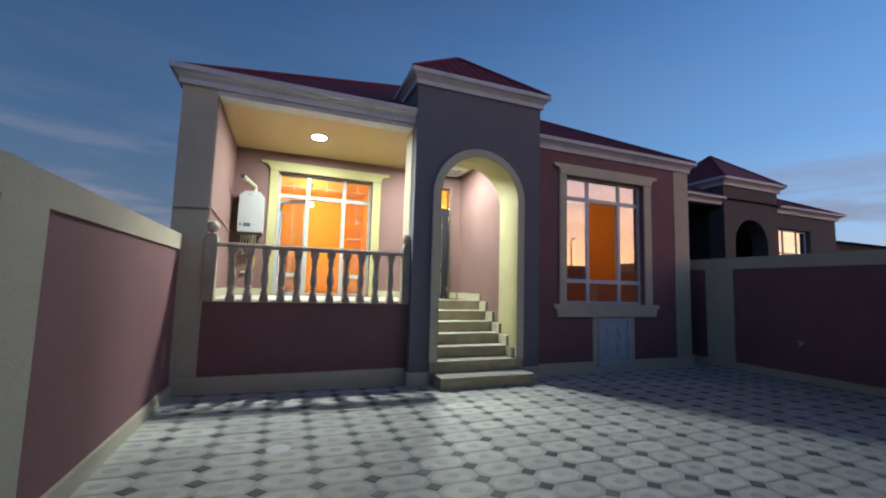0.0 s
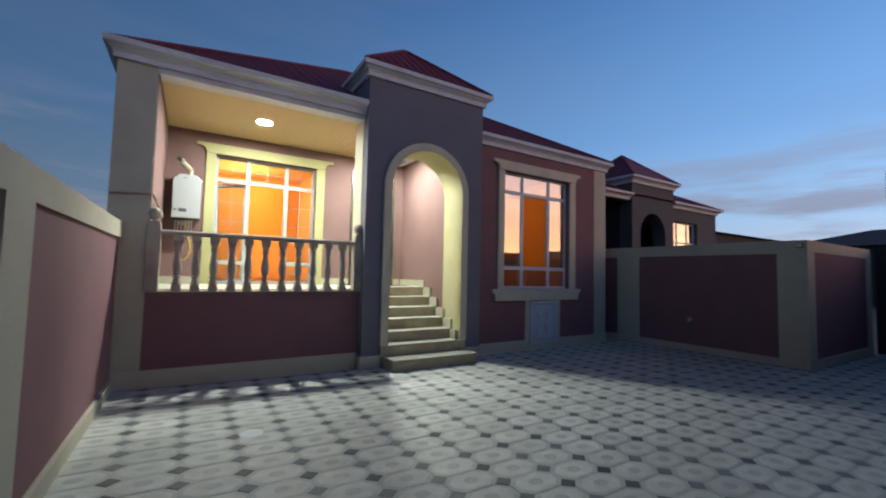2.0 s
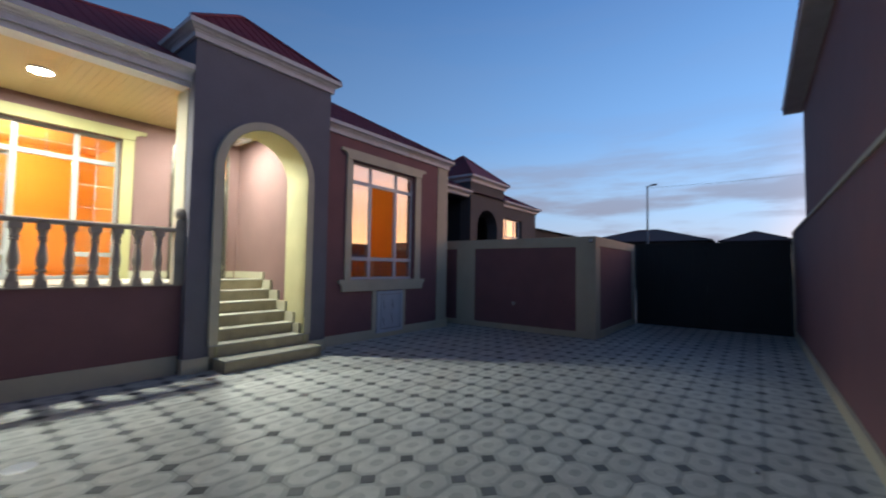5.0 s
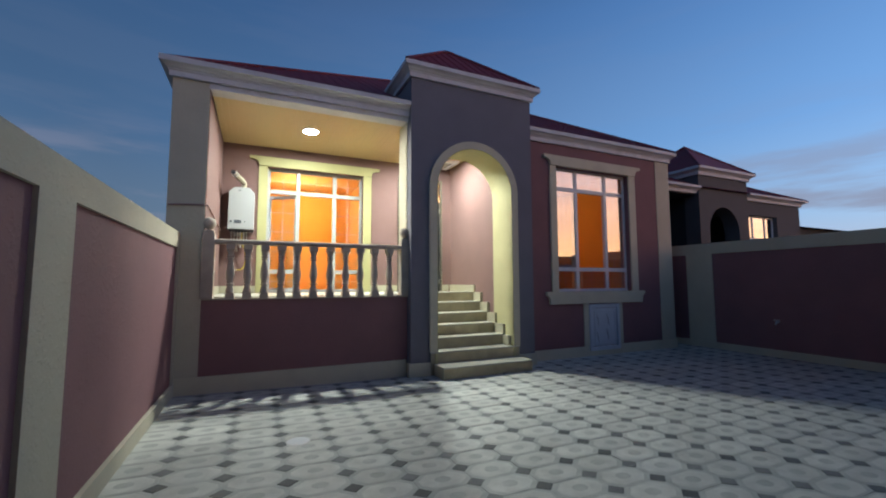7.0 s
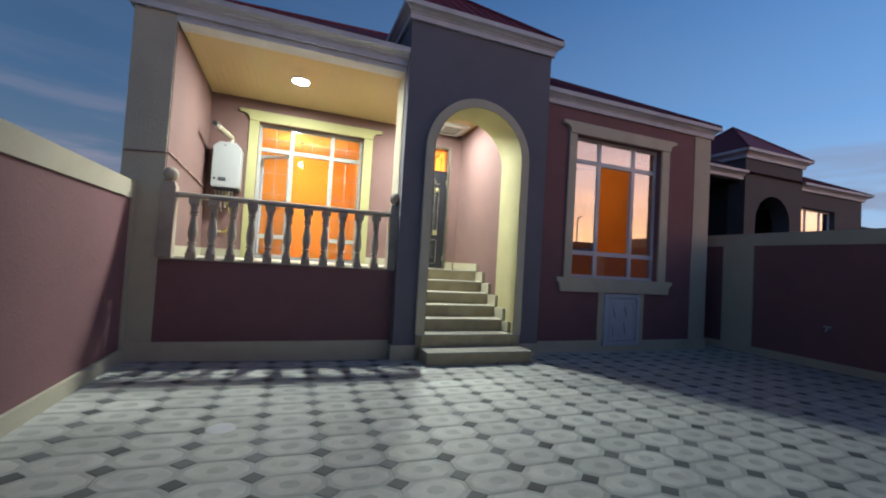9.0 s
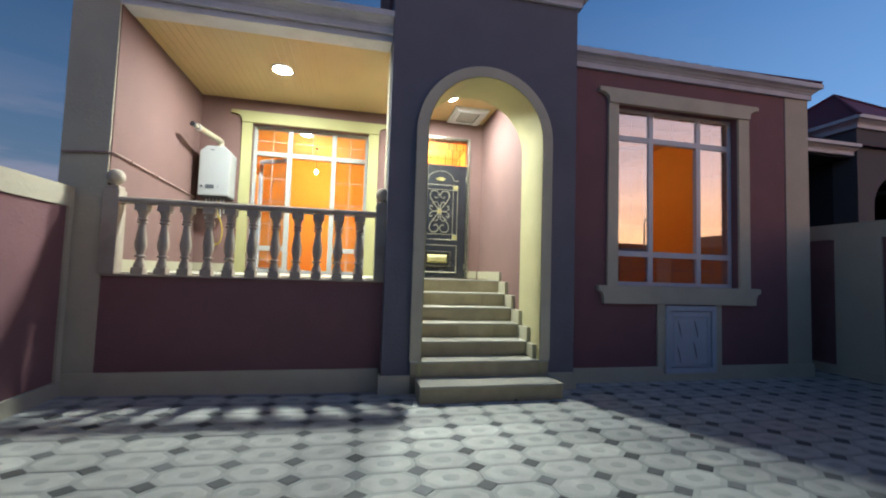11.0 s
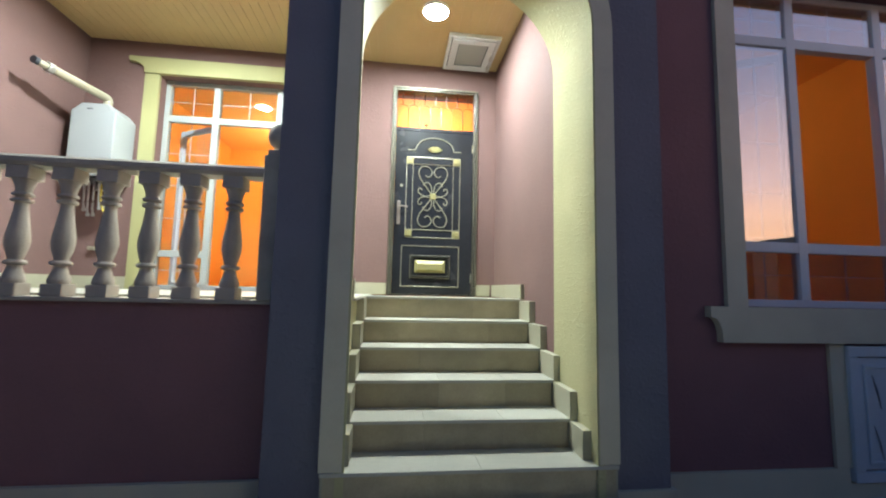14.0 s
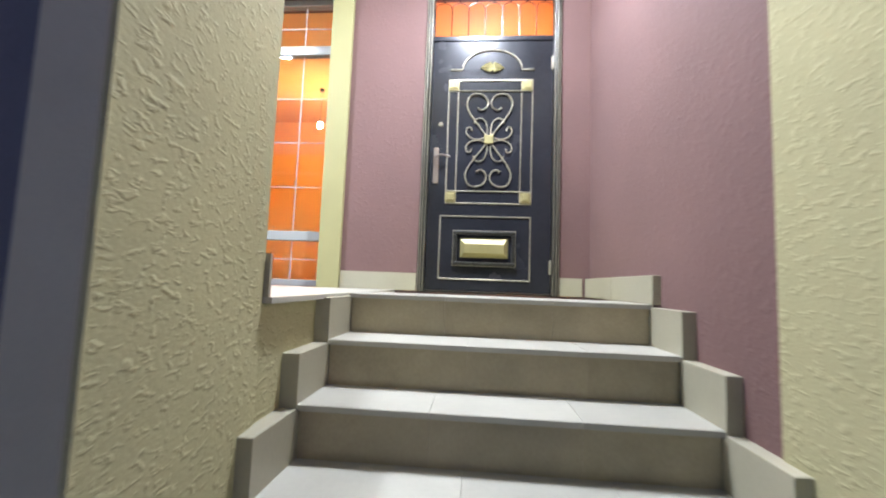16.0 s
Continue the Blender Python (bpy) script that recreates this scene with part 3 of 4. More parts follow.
# gate
gate = thing("metal_gate", "black-green sheet metal yard gate, closed", "gate", (13.36, 0.9, 0))
for i in range(2):
    y0, y1 = ((-0.98, 0.90), (0.91, 2.70))[i]
    leaf = part("leaf", boxes((13.37, 13.39, y0 - 0.01, y1 + 0.01, 0.0, 2.42)), GATE, gate)
    bm = boxes((13.335, 13.375, y0, y0 + 0.05, 0.04, 2.44), (13.335, 13.375, y1 - 0.05, y1, 0.04, 2.44), (13.335, 13.375, y0, y1, 2.39, 2.44), (13.335, 13.375, y0, y1, 0.0, 0.09), (13.345, 13.375, y0, y1, 1.2, 1.24))
    y = y0 + 0.15
    while y < y1 - 0.1:
        box(bm, 13.355, 13.371, y, y + 0.03, 0.09, 2.39)
        y += 0.13
    part("frame", bm, GATE, leaf)
part("handle", boxes((13.31, 13.34, 0.84, 0.87, 1.05, 1.22), bevel=0.006), DARK_PLASTIC, gate, "black gate handle")

# ---- stairs of seven risers
RISE, GO, TOPY = 0.19, 0.279, 7.75
stairs = thing("staircase", "beige tiled entrance stairs with pale treads, clean", "stairs", (3.25, 6.9, 0))


def step_edge(k):
    return TOPY - (7 - k) * GO


for k in range(1, 8):
    z1, y0 = k * RISE, step_edge(k)
    y1 = step_edge(k + 1) + 0.03 if k < 7 else TOPY + 0.45
    if k == 1:
        y0 = 5.99
    x0, x1 = ((2.48, 4.17) if k == 1 else (AX - 0.875, AX + 0.875) if k == 2 else (2.53, 3.985))
    cuts = [x0, x0 + 0.26 * (x1 - x0) + (0.1 if k % 2 else 0.22), x0 + 0.72 * (x1 - x0) - (0.05 if k % 2 else -0.04), x1]
    if k < 3:
        cuts = [x0, x0 + 0.52 * (x1 - x0), x1]
    for a, b in zip(cuts, cuts[1:]):
        part("tread", boxes((a + 0.0004, b - 0.0004, y0 - 0.012, y1, z1 - 0.022, z1), bevel=0.0018), STEP_TOP, stairs)
        part("riser", boxes((a + 0.0004 + (0.012 if a == x0 else 0), b - 0.0004 - (0.012 if b == x1 else 0), y0 + 0.006, y0 + 0.03, z1 - RISE, z1 - 0.022)), STEP_RISER, stairs)
    part("core", boxes((x0 + 0.014, x1 - 0.014, y0 + 0.03, y1 if k > 1 else 6.5, (k - 1) * RISE - 0.05 if k > 2 else -0.1, z1 - 0.022)), STEP_RISER, stairs)
    if k < 3:
        for xx in (x0 + 0.002, x1 - 0.014):
            part("side_tile", boxes((xx, xx + 0.012, y0 + 0.004, TOWER - 0.03, 0.0, z1 - 0.022)), BASE_TILE, stairs, "pale glazed edge tile")
# chipped spot at the foot of the lowest riser
bm = bmesh.new()
extrude_xz(bm, [(3.562, 0.004), (3.604, 0.003), (3.606, 0.016), (3.592, 0.024), (3.574, 0.018)], 5.992, 5.998)
part("chip", bm, DARK_PLASTIC, stairs, "dark chip in the riser")
# stepped skirting on both sides
for k in range(2, 7):
    z1, ya, yb = k * RISE + 0.001, step_edge(k) - 0.016, step_edge(k + 1) + 0.012
    right = (3.976, 4.032)
    left = (2.47, 2.54)
    if k > 2:
        for xa, xb in (left, right):
            part("skirting_tile", boxes((xa, xb, ya, yb + 0.002, z1 - 0.03, z1 + RISE - 0.014), bevel=0.003), BASE_TILE, stairs)
    else:
        for xa, xb in ((2.50, 2.56), (3.976, 4.03)):
            part("skirting_tile", boxes((xa, xb, TOWER + 0.03, yb + 0.002, z1 - 0.03, z1 + RISE - 0.014), bevel=0.003), BASE_TILE, stairs)
part("skirting_tile", boxes((3.99, 4.03, TOPY + 0.01, 8.36, FLOOR, FLOOR + 0.14), bevel=0.003), BASE_TILE, stairs)
part("skirting_tile", boxes((3.99, 4.03, 8.362, BACK - 0.016, FLOOR, FLOOR + 0.14), bevel=0.003), BASE_TILE, stairs)
# skirting of the terrace
bm = bmesh.new()
for a, b in ((-0.89, -0.255), (2.06, 2.68), (3.80, 3.97)):
    box(bm, a, b, BACK - 0.014, BACK, FLOOR, FLOOR + 0.14)
box(bm, -0.9, -0.886, FRONT + 0.25, BACK - 0.014, FLOOR, FLOOR + 0.14)
box(bm, TX0, 2.496, 7.006, 7.020, FLOOR, FLOOR + 0.14)
struct("baseboard_terrace", bm, BASE_TILE, "beige tile skirting of the terrace", "skirting")

# ---- balustrade
bal = thing("balustrade", "grey cast concrete balustrade with turned balusters and ball-topped posts", "balustrade", (0.6, FRONT + 0.04, 1.315))
BY_ = FRONT + 0.04
prof = [(0.050, 0.070), (0.056, 0.085), (0.054, 0.105), (0.043, 0.135), (0.034, 0.165), (0.032, 0.178), (0.050, 0.183), (0.055, 0.194), (0.050, 0.205), (0.034, 0.210), (0.040, 0.235), (0.052, 0.275), (0.058, 0.315), (0.056, 0.355), (0.048, 0.41), (0.039, 0.47),
        (0.033, 0.52), (0.032, 0.548), (0.049, 0.552), (0.053, 0.562), (0.049, 0.571), (0.034, 0.575), (0.034, 0.585), (0.049, 0.589), (0.053, 0.598), (0.048, 0.606), (0.038, 0.612), (0.041, 0.64), (0.052, 0.672), (0.058, 0.690)]
bm = bmesh.new()
box(bm, -0.058, 0.058, -0.058, 0.058, 0.0, 0.072, bevel=0.005)
lathe(bm, prof, seg=16)
box(bm, -0.061, 0.061, -0.061, 0.061, 0.688, 0.765, bevel=0.005)
me = mesh_of("baluster", bm, CAST)
for x in (-0.565, -0.345, -0.122, 0.108, 0.328, 0.567, 0.815, 1.055, 1.288, 1.524, 1.772):
    b = new("baluster", me)
    b.parent = bal
    b.location = (x - bal.location.x, 0, 0)
bm = bmesh.new()
sweep(bm, [(-0.80, BY_), (2.02, BY_)], [(-0.065, 2.08), (0.065, 2.08), (0.078, 2.10), (0.078, 2.128), (0.06, 2.146), (-0.06, 2.146), (-0.078, 2.128), (-0.078, 2.10)])
part("handrail", bm, CAST, bal)
for x in (-0.848, 2.035):
    bm = bmesh.new()
    box(bm, x - 0.08, x + 0.08, BY_ - 0.08, BY_ + 0.08, 1.315, 2.22, bevel=0.008)
    box(bm, x - 0.065, x + 0.065, BY_ - 0.065, BY_ + 0.065, 2.22, 2.26, bevel=0.006)
    p = part("newel", bm, CAST, bal)
    bm = bmesh.new()
    lathe(bm, [(0.03, 0), (0.028, 0.02)] + [(0.085 * math.sin(math.pi * (0.1 + 0.9 * i / 10)) + 0.001, 0.105 - 0.088 * math.cos(math.pi * (0.1 + 0.9 * i / 10))) for i in range(11)], x, BY_, 2.255, 16)
    part("ball", bm, CAST, p)


# ---- windows
def upvc_window(name, x0, x1, z0, z1, y, mulls, trans, open_bay, label, depth=0.07):
    """Three bays and three rows; open_bay: the middle bay of the middle row stands open."""
    w = tagged(thing(name, label, "window", ((x0 + x1) / 2, y, z0)), kind="structure")
    f = 0.055
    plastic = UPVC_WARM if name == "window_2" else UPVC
    bm = boxes((x0, x1, y, y + depth, z1 - f, z1), (x0, x1, y, y + depth, z0, z0 + f), (x0, x0 + f, y, y + depth, z0 + f, z1 - f), (x1 - f, x1, y, y + depth, z0 + f, z1 - f), bevel=0.004)
    part("window_frame", bm, plastic, w)
    xs, zs = [x0 + f / 2, *mulls, x1 - f / 2], [z0 + f / 2, *trans, z1 - f / 2]
    for m in mulls:
        part("mullion", boxes((m - 0.04, m + 0.04, y - 0.006, y + depth - 0.004, z0 + f, z1 - f), bevel=0.005), plastic, w)
    for t in trans:
        for i, (a, b) in enumerate(zip(xs, xs[1:])):
            if i == 1 and 0 in (open_bay or ()) and t == trans[0]:
                continue
            part("transom", boxes((a + 0.03, b - 0.03, y - 0.004, y + depth - 0.006, t - 0.04, t + 0.04), bevel=0.004), plastic, w)
    for i in range(3):
        for j in range(3):
            if open_bay and i == 1 and j in open_bay:
                continue
            a, b, c, d = xs[i] + 0.03, xs[i + 1] - 0.03, zs[j] + 0.03, zs[j + 1] - 0.03
            g = part("pane", boxes((a, b, y + 0.012, y + 0.016, c, d)), GLASS if name != "window_2" else GLASS_IN, w)
            g.visible_shadow = False
            bm = boxes(((a + b) / 2 - 0.0035, (a + b) / 2 + 0.0035, y + 0.036, y + 0.044, c, d))
            n = 1 if j != 1 else 3
            for q in range(n):
                zz = c + (d - c) * (q + 1) / (n + 1)
                box(bm, a, b, y + 0.0365, y + 0.0435, zz - 0.0035, zz + 0.0035)
            part("glazing_bar", bm, BAR, w)
    return w


def open_leaf(parent, hinge, y, width, z0, z1, ang):
    """A sash swung into the room about its left edge."""
    f = 0.06
    bm = boxes((0, width, 0, 0.05, z0, z0 + f), (0, width, 0, 0.05, z1 - f, z1), (0, f, 0, 0.05, z0 + f, z1 - f), (width - f, width, 0, 0.05, z0 + f, z1 - f), bevel=0.004)
    bmesh.ops.transform(bm, matrix=Matrix.Translation((hinge, y, 0)) @ Matrix.Rotation(radians(ang), 4, "Z"), verts=bm.verts)
    l = part("sash", bm, UPVC, parent, "white sash swung open into the room")
    bm = boxes((f, width - f, 0.02, 0.024, z0 + f, z1 - f))
    bmesh.ops.transform(bm, matrix=Matrix.Translation((hinge, y, 0)) @ Matrix.Rotation(radians(ang), 4, "Z"), verts=bm.verts)
    g = part("sash_pane", bm, GLASS_IN, l)
    g.visible_shadow = False


w1 = upvc_window("window_1", WX0, WX1, WZ0, WZ1, WING + 0.11, (5.95, 6.78), (1.79, 3.48), (1,), "white plastic window with its middle sash open")
open_leaf(w1, 5.985, WING + 0.215, 0.72, 1.83, 3.44, 152)
TWX0, TWX1, TWZ1 = -0.085, 1.875, 3.895
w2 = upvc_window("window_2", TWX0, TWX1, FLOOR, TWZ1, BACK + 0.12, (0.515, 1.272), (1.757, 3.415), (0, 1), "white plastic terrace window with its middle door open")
open_leaf(w2, 0.535, BACK + 0.2, 0.66, 1.36, 3.375, 150)


def ear_outline(x0, x1, z0, z1, ear, flip=False):
    """A head or sill moulding with curved ears at its ends."""
    h = z1 - z0
    pts = [(x0 + ear, z0), (x1 - ear, z0)]
    zl, zh, e = z0 + 0.16 * h, z0 + 0.70 * h, ear * 0.86
    c = [(x1 - ear * 0.14 - e * math.cos(math.pi / 2 * i / 6), zl + (zh - zl) * math.sin(math.pi / 2 * i / 6)) for i in range(7)]
    c += [(x1, zh)]
    pts += c + [(x1, z1), (x0, z1)] + [(x0 + x1 - x, z) for x, z in c[::-1]]
    return pts


def surround(name, x0, x1, z0, z1, y, bl, br, ear, hz, sill, material, label):
    """A raised flat surround: side bands, a head with ears and, if any, a sill with ears."""
    bm = boxes((x0 - bl, x0, y - 0.035, y + 0.002, z0, z1), (x1, x1 + br, y - 0.035, y + 0.002, z0, z1))
    extrude_xz(bm, ear_outline(x0 - bl - ear, x1 + br + ear, z1, z1 + hz, ear), y - 0.06, y + 0.002)
    if sill:
        extrude_xz(bm, ear_outline(x0 - bl - ear, x1 + br + ear, z0 - sill, z0, ear * 0.55), y - 0.06, y + 0.002)
    return struct(name, bm, material, label, "window surround")


surround("trim_window", WX0, WX1, WZ0, WZ1, WING, 0.16, 0.19, 0.155, 0.21, 0.25, TRIM, "cream moulded surround of the front window")
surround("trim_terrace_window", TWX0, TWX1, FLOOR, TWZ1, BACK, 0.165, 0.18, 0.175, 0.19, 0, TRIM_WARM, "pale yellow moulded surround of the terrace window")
struct("trim_hatch", boxes((5.965, 6.09, WING - 0.024, WING + 0.002, 0.20, 1.08), (6.94, 7.05, WING - 0.024, WING + 0.002, 0.20, 1.08)), TRIM, "cream bands beside the basement hatch", "trim")

# ---- lamps
def ceiling_lamp(x, y):
    l = thing("ceiling_lamp", "round white surface-mounted ceiling lamp, switched on", "ceiling lamp", (x, y, CEIL), group="terrace ceiling lamps")
    bm = bmesh.new()
    lathe(bm, [(0.135, 0), (0.135, -0.030), (0.128, -0.034), (0.122, -0.034), (0.121, -0.02)], x, y, CEIL, 24)
    part("rim", bm, UPVC, l)
    bm = bmesh.new()
    lathe(bm, [(0.120, -0.020), (0.1195, -0.031), (0.06, -0.0325), (0.01, -0.033)], x, y, CEIL, 24)
    part("diffuser", bm, LED, l)


ceiling_lamp(0.59, 7.65)
ceiling_lamp(3.12, 7.89)


def pendant(x, y, drop, bulb):
    l = thing("pendant_bulb", "bare warm bulb hanging on a cord, switched on", "pendant lamp", (x, y, 4.3), group="room bulbs")
    bm = bmesh.new()
    lathe(bm, [(0.04, 0), (0.035, -0.03)], x, y, 4.3, 12)
    tube(bm, [(x, y, 4.28), (x, y, 4.3 - drop + 0.08)], 0.004)
    part("cord", bm, DARK_PLASTIC, l)
    bm = bmesh.new()
    lathe(bm, [(0.012, 0.05), (0.02, 0.04), (0.034, 0.01), (0.036, -0.01), (0.028, -0.032), (0.01, -0.042)], x, y, 4.3 - drop, 12)
    part("bulb", bm, bulb, l)


pendant(0.72, 11.6, 0.57, BULB)
pendant(3.25, 10.9, 0.45, BULB)
pendant(6.2, 9.3, 0.5, BULB_WEAK)
SCRAP_X, SCRAP_Y = 3.85, -0.20

# ---------------------------------------------------------------- entrance door
DX0, DX1, DZ0, DZ1 = 2.70, 3.78, FLOOR, 3.975
door = tagged(thing("door_1", "black enamelled steel entrance door with gilt scrollwork, closed", "door", ((DX0 + DX1) / 2, BACK, FLOOR)), kind="structure")
bm = bmesh.new()
for k, (w, d) in enumerate(((0.0, 0.028), (0.018, 0.045), (0.037, 0.03))):
    x0, x1, z1 = DX0 - 0.012 + w, DX1 + 0.012 - w, DZ1 + 0.012 - w
    t = 0.02
    y0, y1 = BACK - d, BACK + 0.08
    for r in ((x0, x0 + t, y0, y1, DZ0, z1), (x1 - t, x1, y0, y1, DZ0, z1), (x0 + t, x1 - t, y0, y1, z1 - t, z1)):
        box(bm, *r, bevel=0.006)
part("door_frame", bm, DOOR_FRAME, door, "black enamelled door frame")
for w in (0.003, 0.023, 0.044):
    x0, x1, z1, y0 = DX0 - 0.012 + w, DX1 + 0.012 - w, DZ1 + 0.012 - w, BACK - (0.033 if w < 0.01 else 0.0495 if w < 0.03 else 0.035)
    bm = boxes((x0, x0 + 0.005, y0, y0 + 0.006, DZ0, z1), (x1 - 0.005, x1, y0, y0 + 0.006, DZ0, z1), (x0 + 0.005, x1 - 0.005, y0, y0 + 0.006, z1 - 0.005, z1))
    part("frame_bead", bm, SILVER_GOLD, door, "thin silver-gilt bead")
LX0, LX1, LZ0, LZ1 = DX0 + 0.08, DX1 - 0.08, FLOOR + 0.012, 3.415
LW, LH, LY = LX1 - LX0, LZ1 - LZ0, BACK + 0.012
leaf = part("leaf", boxes((DX0 + 0.046, DX1 - 0.046, LY, LY + 0.06, LZ0, LZ1), bevel=0.004), DOOR, door)
part("transom_bar", boxes((DX0 + 0.044, DX1 - 0.044, LY - 0.008, LY + 0.06, LZ1 + 0.004, LZ1 + 0.045), bevel=0.004), DOOR, door)
g = part("fanlight_pane", boxes((DX0 + 0.044, DX1 - 0.044, LY + 0.05, LY + 0.054, LZ1 + 0.045, DZ1 - 0.044)), FAN_GLASS, door)
g.visible_shadow = False


part("threshold", boxes((DX0, DX1, BACK - 0.01, BACK + 0.12, FLOOR - 0.005, FLOOR + 0.011), bevel=0.003), DOOR_FRAME, door)


def dp(u, v, d=0.0):
    return Vector((LX0 + u * LW, LY - d, LZ0 + v * LH))


def twisted(bm, a, b, r):
    """A bar with the close swellings of twisted iron."""
    a, b = Vector(a), Vector(b)
    n = max(4, int((b - a).length / 0.011))
    tube(bm, [a + (b - a) * (i / n) for i in range(n + 1)], [r * (1.12 if i % 2 else 0.78) for i in range(n + 1)], 5)


def rect_wire(u0, u1, v0, v1, r=0.0066):
    bm = bmesh.new()
    c = [dp(u0, v0, r * 0.6), dp(u1, v0, r * 0.6), dp(u1, v1, r * 0.6), dp(u0, v1, r * 0.6)]
    for a, b in zip(c, c[1:] + c[:1]):
        twisted(bm, a, b, r)
    return bm


def curve_points(ctrl, n=6):
    """Catmull-Rom line through the control points."""
    P = [Vector(c) for c in ctrl]
    P = [P[0] * 2 - P[1]] + P + [P[-1] * 2 - P[-2]]
    out = []
    for i in range(1, len(P) - 2):
        a, b, c, d = P[i - 1:i + 3]
        for k in range(n):
            t = k / n
            out.append(0.5 * ((2 * b) + (c - a) * t + (2 * a - 5 * b + 4 * c - d) * t * t + (3 * b - a - 3 * c + d) * t ** 3))
    return out + [P[-2]]


part("panel_moulding", rect_wire(0.12, 0.86, 0.339, 0.836), SILVER_GOLD, leaf, "silver-gilt twisted bar")
for u in (0.205, 0.765):
    bm = bmesh.new()
    twisted(bm, dp(u, 0.345, 0.005), dp(u, 0.83, 0.005), 0.006)
    part("panel_moulding", bm, SILVER_GOLD, leaf)
for v in (0.387, 0.792):
    bm = bmesh.new()
    twisted(bm, dp(0.125, v, 0.005), dp(0.855, v, 0.005), 0.006)
    part("panel_moulding", bm, SILVER_GOLD, leaf)
for u in (0.163, 0.812):
    for v in (0.363, 0.814):
        c = dp(u, v)
        bm = boxes((c.x - 0.042, c.x + 0.042, LY - 0.014, LY, c.z - 0.042, c.z + 0.042), bevel=0.004)
        box(bm, c.x - 0.026, c.x + 0.026, LY - 0.022, LY - 0.012, c.z - 0.026, c.z + 0.026, bevel=0.005)
        part("corner_rosette", bm, GOLD, leaf, "gold square rosette")
SC = dp(0.485, 0.592)
big = [(0.02, 0.03), (0.08, 0.11), (0.16, 0.22), (0.187, 0.30), (0.16, 0.37), (0.10, 0.388), (0.04, 0.365), (0.014, 0.315), (0.03, 0.268), (0.068, 0.25), (0.10, 0.27)]
mid = [(0.015, 0.035), (0.016, 0.10), (0.035, 0.155), (0.075, 0.18), (0.115, 0.165), (0.122, 0.135)]
side = [(0.03, 0.015), (0.10, 0.004), (0.155, 0.02), (0.188, 0.06), (0.178, 0.10), (0.150, 0.102), (0.142, 0.075)]
for line, r in ((big, 0.0075), (mid, 0.0066), (side, 0.0066)):
    for sx in (-1, 1):
        for sz in (-1, 1):
            pts = [Vector((SC.x + sx * p.x * 0.98, LY - 0.011, SC.z + sz * p.y)) for p in curve_points([(a, b, 0) for a, b in line])]
            bm = bmesh.new()
            tube(bm, pts, [r] * (len(pts) - 3) + [r * 1.2, r * 1.5, r * 0.9])
            part("scroll", bm, SILVER_GOLD, leaf, "silver-gilt forged scroll")
bm = boxes((SC.x - 0.038, SC.x + 0.038, LY - 0.03, LY - 0.004, SC.z - 0.038, SC.z + 0.038), bevel=0.008)
part("centre_boss", bm, GOLD, leaf, "gold square boss")
# arched moulding and leaf ornament over the panel
bm = bmesh.new()
pts = [dp(0.13, 0.88, 0.006), dp(0.235, 0.88, 0.006)] + [dp(0.5 - 0.265 * math.cos(math.pi * i / 14), 0.88 + 0.082 * math.sin(math.pi * i / 14), 0.006) for i in range(1, 14)] + [dp(0.765, 0.88, 0.006), dp(0.87, 0.88, 0.006)]
tube(bm, pts, 0.0075)
part("arched_moulding", bm, SILVER_GOLD, leaf)
bm = bmesh.new()
c = dp(0.5, 0.888)
for sx in (-1, 1):
    for k, (length, lift, r) in enumerate(((0.098, 0.0, 0.013), (0.078, 0.026, 0.010), (0.078, -0.026, 0.010), (0.050, 0.036, 0.009), (0.050, -0.036, 0.009))):
        tube(bm, [c + Vector((0, -0.008, lift * 0.2)), c + Vector((sx * length * 0.45, -0.017, lift)), c + Vector((sx * length * 0.8, -0.012, lift * 0.75)), c + Vector((sx * length, -0.004, lift * 0.3))], [0.012, r, r * 0.7, 0.002])
part("leaf_ornament", bm, GOLD, leaf, "gold cast leaf ornament")
# lower panel
part("panel_moulding", rect_wire(0.08, 0.86, 0.045, 0.288), SILVER_GOLD, leaf)
a, b = dp(0.20, 0.097), dp(0.735, 0.231)
bm = boxes((a.x, b.x, LY - 0.03, LY, b.z - 0.03, b.z), (a.x, b.x, LY - 0.03, LY, a.z, a.z + 0.03), (a.x, a.x + 0.03, LY - 0.03, LY, a.z + 0.03, b.z - 0.03), (b.x - 0.03, b.x, LY - 0.03, LY, a.z + 0.03, b.z - 0.03), bevel=0.006)
part("raised_frame", bm, DOOR_FRAME, leaf)
bm = boxes((a.x - 0.003, b.x + 0.003, LY - 0.022, LY - 0.016, b.z - 0.002, b.z + 0.004), (a.x - 0.003, b.x + 0.003, LY - 0.022, LY - 0.016, a.z - 0.004, a.z + 0.002), (a.x - 0.004, a.x + 0.002, LY - 0.022, LY - 0.016, a.z + 0.002, b.z - 0.002), (b.x - 0.002, b.x + 0.004, LY - 0.022, LY - 0.016, a.z + 0.002, b.z - 0.002))
part("frame_bead", bm, SILVER_GOLD, leaf, "thin silver-gilt bead")
a, b = dp(0.262, 0.128), dp(0.675, 0.204)
bm = bmesh.new()
v0 = [bm.verts.new(p) for p in ((a.x, LY - 0.004, a.z), (b.x, LY - 0.004, a.z), (b.x, LY - 0.004, b.z), (a.x, LY - 0.004, b.z))]
v1 = [bm.verts.new(p) for p in ((a.x + 0.035, LY - 0.034, a.z + 0.035), (b.x - 0.035, LY - 0.034, a.z + 0.035), (b.x - 0.035, LY - 0.034, b.z - 0.05), (a.x + 0.035, LY - 0.034, b.z - 0.05))]
bm.faces.new(v1)
for i in range(4):
    bm.faces.new((v0[i], v0[(i + 1) % 4], v1[(i + 1) % 4], v1[i]))
